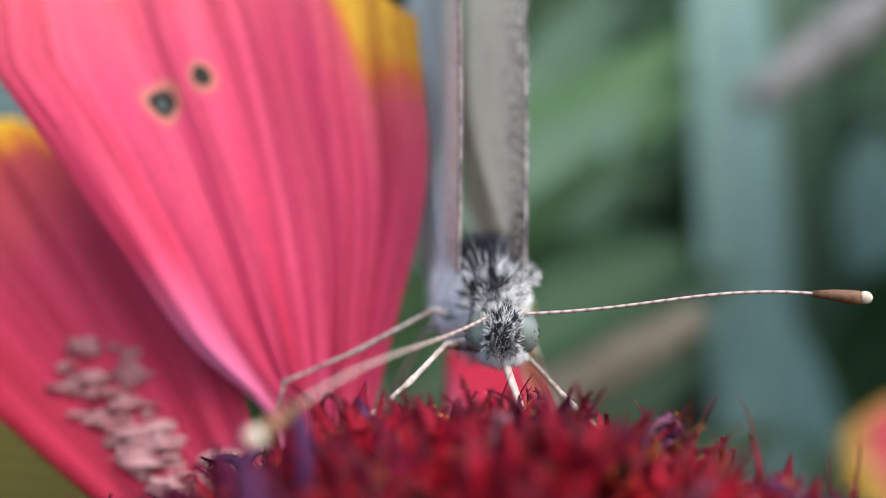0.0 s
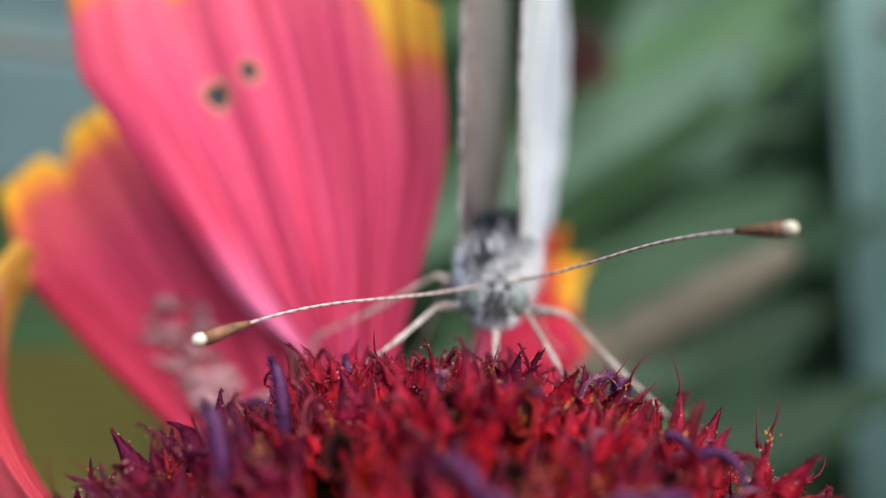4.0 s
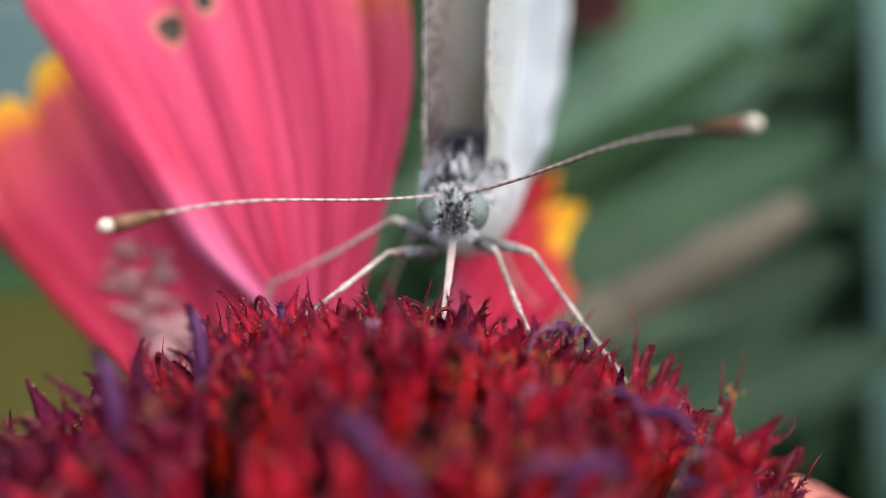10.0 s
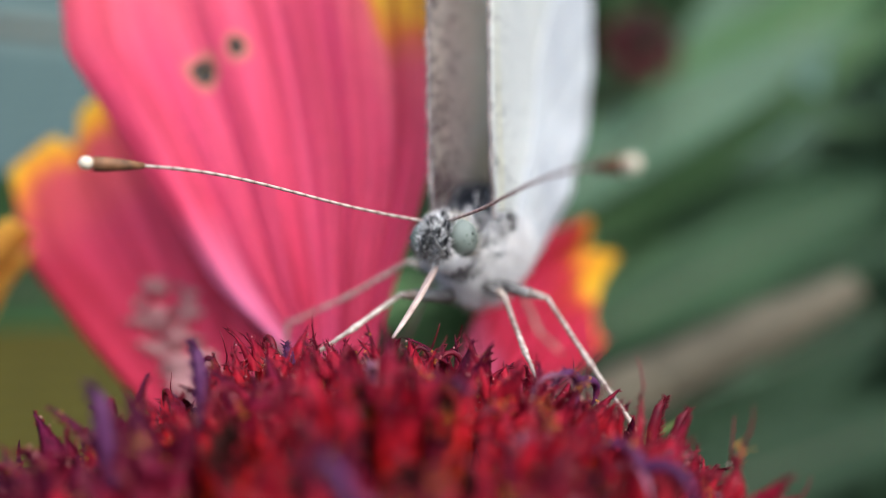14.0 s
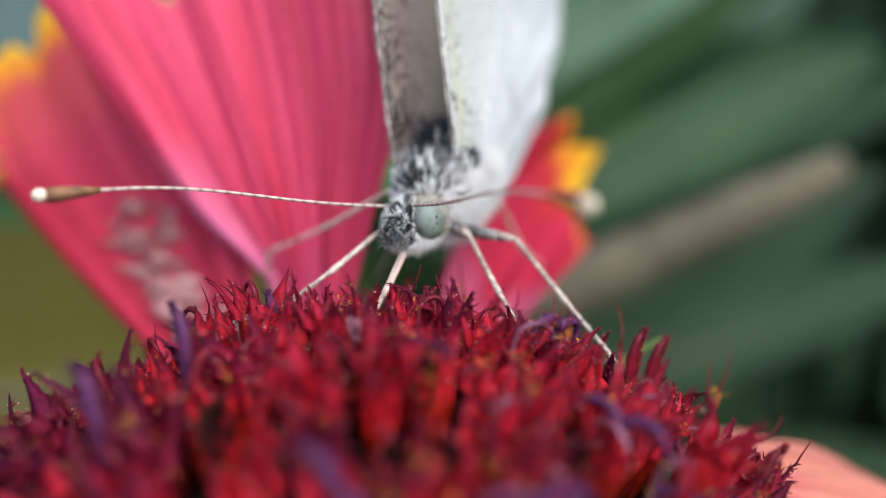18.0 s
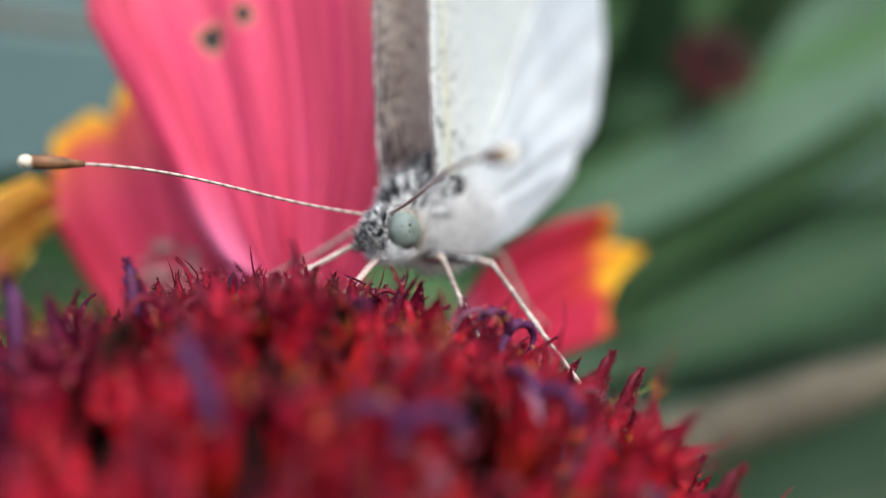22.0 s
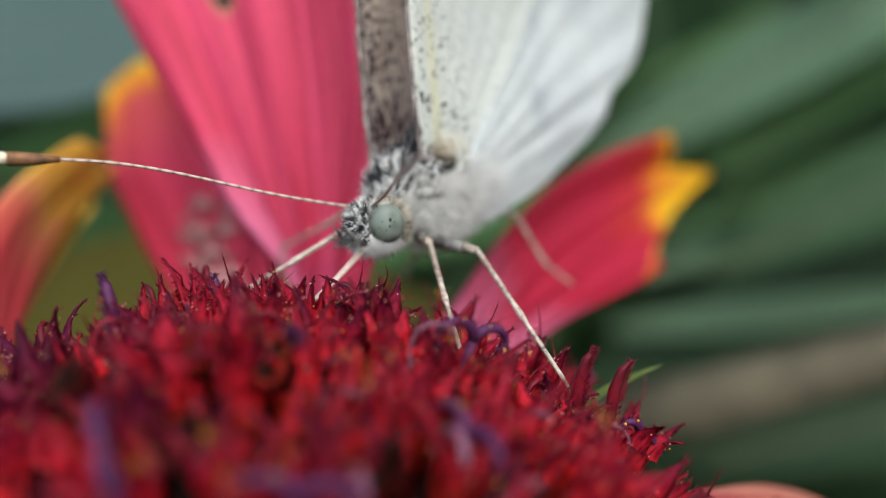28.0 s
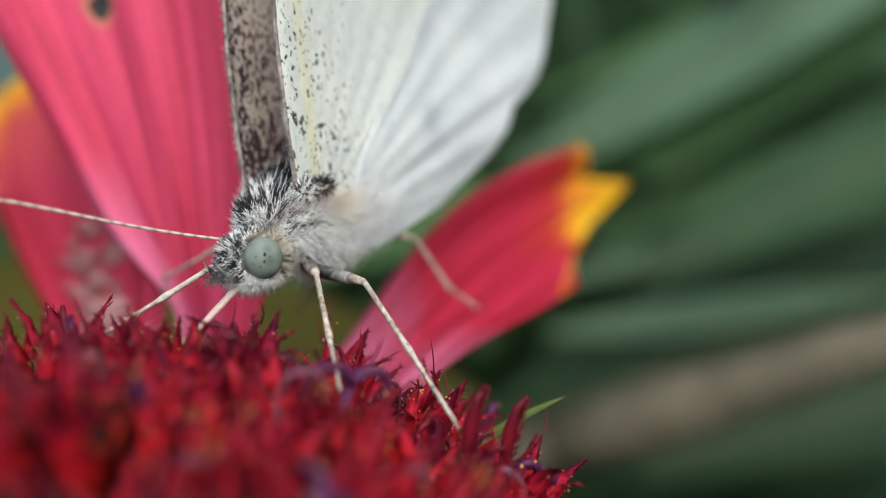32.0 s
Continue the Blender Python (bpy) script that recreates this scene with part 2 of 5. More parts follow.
FEMUR = plain("dark_leg_scales", (0.02, 0.02, 0.022), (0.26, 0.24, 0.22), 5200, 0.6)
TONGUE = plain("horn_tongue", (0.34, 0.22, 0.18), (0.62, 0.48, 0.40), 3000, 0.4)
PALEFUR = plain("white_fur", (0.62, 0.58, 0.55), (0.88, 0.86, 0.82), 1500, 0.8, bump=0)
DARKFUR = plain("slate_fur", (0.006, 0.007, 0.011), (0.05, 0.055, 0.07), 1500, 0.6, bump=0)
BLACK = plain("black_fur", (0.008, 0.008, 0.009), (0.03, 0.03, 0.033), 1500, 0.5, bump=0)
BUFF = plain("buff_fur", (0.40, 0.34, 0.26), (0.74, 0.68, 0.58), 1500, 0.8, bump=0)
SKIN = plain("grey_scaled_skin", (0.03, 0.03, 0.035), (0.22, 0.21, 0.2), 1800, 0.8)
CLUB = plain("brown_club", (0.03, 0.018, 0.012), (0.28, 0.13, 0.06), 2500, 0.5)
CREAM = plain("cream_tip", (0.48, 0.38, 0.26), (0.70, 0.60, 0.46), 2500, 0.6)
FRAGMENT = plain("dry_husk", (0.19, 0.045, 0.05), (0.44, 0.24, 0.225), 900, 0.8)
SOIL = plain("soil", (0.035, 0.025, 0.016), (0.10, 0.075, 0.05), 30, 0.95, bump=0.004)


def antenna_material():
    """Pale rings of scales on dark segments."""
    m, n, l, b = material("banded_antenna", 0.5)
    c = n.new("ShaderNodeTexCoord")
    w = n.new("ShaderNodeTexWave")
    w.bands_direction = "X"
    w.inputs["Scale"].default_value, w.inputs["Distortion"].default_value, w.inputs["Detail"].default_value = 780, 3.0, 3
    l.new(c.outputs["Object"], w.inputs[0])
    col = ramp(n, l, w.outputs["Fac"], ((0.01, (0.20, 0.12, 0.10)), (0.06, (0.30, 0.20, 0.16)), (0.8, (0.42, 0.32, 0.26))))
    l.new(col, b.inputs["Base Color"])
    bumped(n, l, b, w.outputs["Fac"], 0.00003)
    return m


ANTENNA = antenna_material()


def eye_material():
    m, n, l, b = material("grey_green_eye", 0.6)
    b.inputs["Specular IOR Level"].default_value = 0.25
    c = n.new("ShaderNodeTexCoord")
    v = n.new("ShaderNodeTexVoronoi")
    v.inputs["Scale"].default_value = 9000
    l.new(c.outputs["Object"], v.inputs["Vector"])
    big = n.new("ShaderNodeTexVoronoi")
    big.inputs["Scale"].default_value = 1700
    l.new(c.outputs["Object"], big.inputs["Vector"])
    col = ramp(n, l, noise_of(n, l, 900, 3), ((0.32, (0.075, 0.085, 0.068)), (0.5, (0.14, 0.16, 0.13)), (0.7, (0.18, 0.20, 0.17))))
    spot = ramp(n, l, big.outputs["Distance"], ((0.05, (0.3, 0.3, 0.3)), (0.5, (1, 1, 1))))
    l.new(mixed(n, l, 1.0, col, spot, "MULTIPLY"), b.inputs["Base Color"])
    bumped(n, l, b, v.outputs["Distance"], 0.00001, 0.4)
    return m


EYE = eye_material()


def wing_material(name, pale, shade, speck, dense, yellow=0.0, pass_on=0.48, reach=0.2, root=0.0, vein=None, blot=None):
    """White scales with dark dusting, densest along the leading edge (u small)."""
    m, n, l, b = material(name, 0.75)
    uv = n.new("ShaderNodeUVMap")
    sep = n.new("ShaderNodeSeparateXYZ")
    l.new(uv.outputs[0], sep.inputs[0])
    soft = noise_of(n, l, 260, 3)
    col = ramp(n, l, soft, ((0.3, shade), (0.7, pale)))
    if yellow:
        near = ramp(n, l, sep.outputs[0], ((0.02, (yellow,) * 3), (0.20, (0, 0, 0))))
        col = mixed(n, l, near, col, (0.80, 0.70, 0.30))
    if vein:
        # the yellow vein behind the leading edge
        line = ramp(n, l, sep.outputs[0], ((0.028, (0, 0, 0)), (0.042, (0.4,) * 3), (0.050, (0.3,) * 3), (0.068, (0, 0, 0))))
        fade = ramp(n, l, sep.outputs[1], ((0.1, (1, 1, 1)), (0.5, (0.1, 0.1, 0.1))))
        col = mixed(n, l, mixed(n, l, 1.0, line, fade, "MULTIPLY"), col, vein)
    scale_rows = noise_of(n, l, 6500, 2, (0.55, 0.55, 0.3))
    col = mixed(n, l, 0.35, col, ramp(n, l, scale_rows, ((0.35, (0.72, 0.72, 0.74)), (0.6, (1, 1, 1)))), "MULTIPLY")
    if blot:
        # a smudge of grey scales
        u0, v0, size, tone = blot
        d = n.new("ShaderNodeVectorMath")
        d.operation = "DISTANCE"
        l.new(uv.outputs[0], d.inputs[0])
        d.inputs[1].default_value = (u0, v0, 0)
        wob = sums(n, l, "ADD", d.outputs["Value"], sums(n, l, "MULTIPLY", sums(n, l, "SUBTRACT", soft, 0.5), size))
        col = mixed(n, l, ramp(n, l, wob, ((size * 0.25, (0.75,) * 3), (size, (0, 0, 0)))), col, tone)
    dots = noise_of(n, l, 6800, 3, (1, 1, 0.62))
    far = ramp(n, l, sep.outputs[0], ((0.0, (dense,) * 3), (reach * 0.4, (dense * 0.85,) * 3), (reach, (0.0, 0.0, 0.0))))
    wide = noise_of(n, l, 420, 2)
    if root:
        low = ramp(n, l, sep.outputs[1], ((0.03, (root,) * 3), (0.16, (0, 0, 0))))
        far = sums(n, l, "ADD", far, low)
    level = sums(n, l, "ADD", sums(n, l, "MULTIPLY", far, 0.17), sums(n, l, "MULTIPLY", sums(n, l, "SUBTRACT", wide, 0.5), 0.10))
    cut = sums(n, l, "SUBTRACT", sums(n, l, "ADD", dots, level), 0.665)
    mask = ramp(n, l, sums(n, l, "MULTIPLY", cut, 16), ((0.0, (0, 0, 0)), (1.0, (1, 1, 1))))
    col = mixed(n, l, mask, col, speck)
    l.new(col, b.inputs["Base Color"])
    bumped(n, l, b, sums(n, l, "ADD", dots, scale_rows), 0.00004, 0.5)
    see_through(m, n, l, b, col, pass_on)
    return m


WING_OUT = wing_material("white_wing_underside", (0.82, 0.82, 0.75), (0.70, 0.71, 0.66), (0.06, 0.05, 0.04), 0.42, yellow=0.08, pass_on=0.42, root=0.25, vein=(0.80, 0.68, 0.22))
WING_IN = wing_material("dusted_wing_upperside", (0.90, 0.87, 0.80), (0.78, 0.73, 0.67), (0.12, 0.075, 0.09), 0.95, pass_on=0.8, reach=0.24, root=0.6)
HIND_OUT = wing_material("cream_hindwing_underside", (0.76, 0.77, 0.75), (0.62, 0.64, 0.65), (0.25, 0.26, 0.30), 0.10, yellow=0.06, pass_on=0.42, blot=(0.385, 0.092, 0.055, (0.42, 0.43, 0.46)))


def leaf_material(name, dark, light, rib):
    m, n, l, b = material(name, 0.6)
    b.inputs["Specular IOR Level"].default_value = 0.2
    uv = n.new("ShaderNodeUVMap")
    sep = n.new("ShaderNodeSeparateXYZ")
    l.new(uv.outputs[0], sep.inputs[0])
    f = noise_of(n, l, 60, 4)
    isle = n.new("ShaderNodeNewGeometry")
    f = sums(n, l, "ADD", sums(n, l, "MULTIPLY", f, 0.5), sums(n, l, "MULTIPLY", isle.outputs["Random Per Island"], 0.5))
    col = ramp(n, l, f, ((0.2, dark), (0.8, light)))
    mid = sums(n, l, "ABSOLUTE", sums(n, l, "SUBTRACT", sep.outputs[0], 0.5), 0)
    col = mixed(n, l, ramp(n, l, mid, ((0.03, (1, 1, 1)), (0.08, (0, 0, 0)))), col, rib)
    veins = n.new("ShaderNodeTexWave")
    veins.inputs["Scale"].default_value = 6
    l.new(uv.outputs[0], veins.inputs[0])
    col = mixed(n, l, 0.25, col, ramp(n, l, veins.outputs["Fac"], ((0.2, (0.6, 0.65, 0.6)), (0.7, (1, 1, 1)))), "MULTIPLY")
    l.new(col, b.inputs["Base Color"])
    bumped(n, l, b, veins.outputs["Fac"], 0.0004, 0.4)
    see_through(m, n, l, b, col, 0.25)
    return m


LEAF_DARK = leaf_material("dark_green_leaf", (0.018, 0.042, 0.016), (0.046, 0.094, 0.038), (0.07, 0.12, 0.06))
LEAF_BLUE = leaf_material("blue_green_leaf", (0.06, 0.115, 0.062), (0.14, 0.22, 0.13), (0.13, 0.19, 0.12))
LEAF_PALE = leaf_material("pale_blue_green_leaf", (0.23, 0.37, 0.31), (0.33, 0.49, 0.42), (0.36, 0.50, 0.42))
LEAF_DULL = leaf_material("dull_blue_green_leaf", (0.05, 0.08, 0.072), (0.09, 0.13, 0.118), (0.13, 0.17, 0.15))
LEAF_BRIGHT = leaf_material("fresh_green_leaf", (0.032, 0.085, 0.024), (0.10, 0.19, 0.07), (0.14, 0.21, 0.10))
LEAF_OLIVE = leaf_material("olive_leaf", (0.05, 0.042, 0.007), (0.12, 0.095, 0.012), (0.13, 0.11, 0.03))
# darker copy of LEAF_DARK, with shade put into the colour
LEAF_SHADY = leaf_material("shaded_green_leaf", (0.010, 0.026, 0.010), (0.028, 0.058, 0.024), (0.045, 0.08, 0.04))


# ---- building helpers (millimetres in, metres out) ----
def put(name, verts, faces, mats, parent=None, slots=None, uvs=None, smooth=True, label=""):
    me = bpy.data.meshes.new(name)
    me.from_pydata([(x * MM, y * MM, z * MM) for x, y, z in verts], [], faces)
    for m in mats if isinstance(mats, (list, tuple)) else [mats]:
        me.materials.append(m)
    if slots is not None:
        me.polygons.foreach_set("material_index", slots)
    if uvs is not None:
        layer = me.uv_layers.new(name="UVMap")
        at = np.zeros(len(me.loops), dtype=np.int32)
        me.loops.foreach_get("vertex_index", at)
        layer.data.foreach_set("uv", np.array(uvs, dtype=np.float32)[at].ravel())
    me.polygons.foreach_set("use_smooth", [smooth] * len(me.polygons))
    me.update()
    ob = new(name, me)
    ob.parent = parent
    if label:
        tagged(ob, label)
    return ob


class Soup:
    """Vertices and faces of one mesh in the making."""

    def __init__(self):
        self.v, self.f, self.s = [], [], []

    def tube(self, pts, radii, sides=6, slot=0, close=True):
        pts = [Vector(p) for p in pts]
        start = len(self.v)
        side = None
        for k, p in enumerate(pts):
            way = (pts[min(k + 1, len(pts) - 1)] - pts[max(k - 1, 0)]).normalized()
            if side is None:
                side = way.orthogonal().normalized()
            side = (side - way * side.dot(way)).normalized()
            up = way.cross(side)
            for j in range(sides):
                a = 2 * math.pi * j / sides
                self.v.append(tuple(p + radii[k] * (math.cos(a) * side + math.sin(a) * up)))
        for k in range(len(pts) - 1):
            for j in range(sides):
                a, b = start + k * sides + j, start + k * sides + (j + 1) % sides
                self.f.append((a, b, b + sides, a + sides))
                self.s.append(slot)
        if close:
            self.f.append(tuple(start + j for j in range(sides))[::-1])
            self.f.append(tuple(start + (len(pts) - 1) * sides + j for j in range(sides)))
            self.s += [slot, slot]

    def hair(self, root, tip, r, slot=0, bend=None):
        """A thin three-sided cone, bent once."""
        root, tip = Vector(root), Vector(tip)
        way = tip - root
        a = way.orthogonal().normalized()
        b = way.cross(a).normalized()
        mid = (root + tip) / 2 + (Vector(bend) if bend else Vector())
        k = len(self.v)
        for c, q in ((root, r), (mid, r * 0.75)):
            for j in range(3):
                t = 2 * math.pi * j / 3
                self.v.append(tuple(c + q * (math.cos(t) * a + math.sin(t) * b)))
        self.v.append(tuple(tip))
        for j in range(3):
            i = (j + 1) % 3
            self.f.append((k + j, k + i, k + 3 + i, k + 3 + j))
            self.f.append((k + 3 + j, k + 3 + i, k + 6))
            self.s += [slot, slot]

    def ball(self, c, r, rings=6, sides=8, slot=0, bumps=0.0, rng=None):
        k = len(self.v)
        rx, ry, rz = r if isinstance(r, tuple) else (r, r, r)
        for i in range(rings + 1):
            t = math.pi * i / rings
            for j in range(sides):
                a = 2 * math.pi * j / sides
                q = 1 + (rng.uniform(-bumps, bumps) if rng else 0)
                self.v.append((c[0] + q * rx * math.sin(t) * math.cos(a), c[1] + q * ry * math.sin(t) * math.sin(a), c[2] + q * rz * math.cos(t)))
        for i in range(rings):
            for j in range(sides):
                a, b = k + i * sides + j, k + i * sides + (j + 1) % sides
                self.f.append((a, a + sides, b + sides, b))
                self.s.append(slot)

    def done(self, name, mats, parent=None, label="", smooth=True):
        return put(name, self.v, self.f, mats, parent, self.s, None, smooth, label)


def bezier(a, b, c, s):
    return (1 - s) ** 2 * a + 2 * s * (1 - s) * b + s * s * c


def grooves_at(w, g):
    return 0.30 * math.exp(-(((w - g) / 0.035) ** 2))


def petal(name, mat, pts, side0, side1, width, parent, cup=0.8, ridge=0.22, ns=46, nw=30, holes=(), seed=1, label="", narrow=0.2, notch=0.13, fan=0.0, short=0.0, bulge=0.0, tuck=0.0, grooves=(), tooth=None):
    """A ray petal with a narrow base, lengthwise ridges and three teeth at the tip."""
    rng = random.Random(seed)
    p0, p1, p2 = (Vector(p) for p in pts)
    w0, w1 = Vector(side0).normalized(), Vector(side1).normalized()
    verts, uvs, faces, drop = [], [], [], set()
    ph = rng.uniform(0, 6)
    for i in range(ns + 1):
        for j in range(nw + 1):
            w = 2 * j / nw - 1
            reach = 1 - notch * math.exp(-(((abs(w) - 0.40) / 0.10) ** 2)) - (0.14 if w > 0 else 0.06) * w * w - short * max(0, w)
            if tooth:
                reach += tooth[1] * math.exp(-(((w - tooth[0]) / 0.26) ** 2))
            q = i / ns
            s = q * (1 - (1 - reach) * q**4)
            c = bezier(p0, p1, p2, s)
            tan = (bezier(p0, p1, p2, s + 0.01) - bezier(p0, p1, p2, s - 0.01)).normalized()
            side = w0.lerp(w1, s)
            side = (side - tan * side.dot(tan)).normalized()
            out = side.cross(tan)
            k = min(1, s / 0.62)
            open_up = fan * min(1, s / 0.72) + (1 - fan) * (3 * k * k - 2 * k**3)
            half = width / 2 * (narrow + (1 - narrow) * open_up) * (1 - 0.10 * max(0, s - 0.75) / 0.25)
            if w < 0:
                half *= 1 - tuck * math.exp(-(((s - 0.12) / 0.10) ** 2))
            if w > 0:
                half *= 1 + bulge * math.exp(-(((s - 0.42) / 0.16) ** 2))
            bump = ridge * (math.cos(w * 10 + ph + 0.8 * math.sin(2 * s + ph)) + 0.5 * math.cos(w * 19 + 2 * ph + s)) * min(1, s * 4) * (1 - 0.4 * s)
            bump -= sum(grooves_at(w, g) for g in grooves) * min(1, s * 5) * max(0.0, 1 - 0.9 * s)
            curl = cup * w * w * (0.6 + 0.7 * s) + 0.35 * math.sin(5 * s + 3 * w + ph) * s
            for k2, thick in ((0, 0.07), (1, -0.07)):
                verts.append(tuple(c + side * (half * w) + out * (bump + curl + thick)))
                uvs.append((w / 2 + 0.5, i / ns))
    row = nw + 1
    at = lambda i, j, k: 2 * (i * row + j) + k  # noqa: E731
    for i in range(ns):
        for j in range(nw):
            u, v = uvs[at(i, j, 0)]
            if any(((u + 0.5 / nw - hu) * 0.72) ** 2 + (v + 0.5 / ns - hv) ** 2 < hr * hr for hu, hv, hr in holes):
                continue
            faces.append((at(i, j, 0), at(i + 1, j, 0), at(i + 1, j + 1, 0), at(i, j + 1, 0)))
            faces.append((at(i, j, 1), at(i, j + 1, 1), at(i + 1, j + 1, 1), at(i + 1, j, 1)))
    for i in range(ns):
        faces.append((at(i, 0, 0), at(i, 0, 1), at(i + 1, 0, 1), at(i + 1, 0, 0)))
        faces.append((at(i, nw, 0), at(i + 1, nw, 0), at(i + 1, nw, 1), at(i, nw, 1)))
    for j in range(nw):
        faces.append((at(ns, j, 0), at(ns, j, 1), at(ns, j + 1, 1), at(ns, j + 1, 0)))
        faces.append((at(0, j, 0), at(0, j + 1, 0), at(0, j + 1, 1), at(0, j, 1)))
    return put(name, verts, faces, mat, parent, None, uvs, True, label)


def leaf_into(store, base, way, up, length, width, droop, nl=8, nw=4):
    """A lance-shaped leaf with a folded midrib; store is (verts, faces, uvs)."""
    V, F, U = store
    way, up = Vector(way).normalized(), Vector(up)
    side = way.cross(up).normalized()
    up = side.cross(way)
    k = len(V)
    for i in range(nl + 1):
        s = i / nl
        c = Vector(base) + way * (length * s) - up * (droop * length * s * s)
        half = width / 2 * max(0.03, math.sin(math.pi * min(1, 0.06 + s * 0.94)) ** 0.8)
        for j in range(nw + 1):
            w = 2 * j / nw - 1
            V.append(tuple(c + side * (half * w) + up * (0.22 * half * abs(w))))
            U.append((w / 2 + 0.5, s))
    for i in range(nl):
        for j in range(nw):
            a = k + i * (nw + 1) + j
            F.append((a, a + 1, a + nw + 2, a + nw + 1))


# ---- ground far below the flower ----
def ground():
    n, size = 40, 6000.0
    V, F = [], []
    for i in range(n + 1):
        for j in range(n + 1):
            x, y = ((2 * k / n - 1) ** 3 * size for k in (i, j))
            V.append((x, y, -360 + 12 * noise.noise((x * 0.01, y * 0.01, 0))))
    for i in range(n):
        for j in range(n):
            a = i * (n + 1) + j
            F.append((a, a + n + 1, a + n + 2, a + 1))
    tagged(put("ground", V, F, SOIL), "bare brown garden soil under the plants", "ground", kind="structure")


ground()

# ---- the flower ----
CX, CY, RIM = -2.2, -3.0, 11.5
flower = new("blanket_flower")
flower.location = Vector((CX, CY, -9)) * MM
tagged(flower, "pink blanket flower with yellow petal tips and a crimson disc", "flower")
OFF = Vector((-CX, -CY, 9))


def top_of(r):
    """Height of the floret tips over the disc."""
    return 2.25 - 0.043 * r * r


def receptacle():
    s, rings, sides = Soup(), 14, 40
    for i in range(rings + 1):
        r = RIM * i / rings
        for j in range(sides):
            a = 2 * math.pi * j / sides
            lump = 0.25 * noise.noise((r * math.cos(a) * 0.9, r * math.sin(a) * 0.9, 3))
            s.v.append((r * math.cos(a), r * math.sin(a), top_of(r) - 3.1 + lump + 9))
    for j in range(sides):
        a = 2 * math.pi * j / sides
        s.v.append((RIM * 0.55 * math.cos(a), RIM * 0.55 * math.sin(a), -1.5))
    for i in range(rings + 1):
        for j in range(sides):
            a, b = i * sides + j, i * sides + (j + 1) % sides
            s.f.append((a, a + sides, b + sides, b))
            s.s.append(0)
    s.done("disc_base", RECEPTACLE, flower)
    st = Soup()
    pts = [(0.5 * math.sin(k * 0.7), 0.4 * math.cos(k * 0.5), -1.5 - k * 35) for k in range(11)]
    st.tube(pts, [2.2] + [1.5] * 10, 10)
    rng = random.Random(5)
    for k in range(500):
        z, a = rng.uniform(-120, -2), rng.uniform(0, 6.28)
        st.hair((1.5 * math.cos(a), 1.5 * math.sin(a), z), (2.9 * math.cos(a), 2.9 * math.sin(a), z + rng.uniform(-0.4, 0.6)), 0.04)
    st.done("stem", STEM, flower)


receptacle()


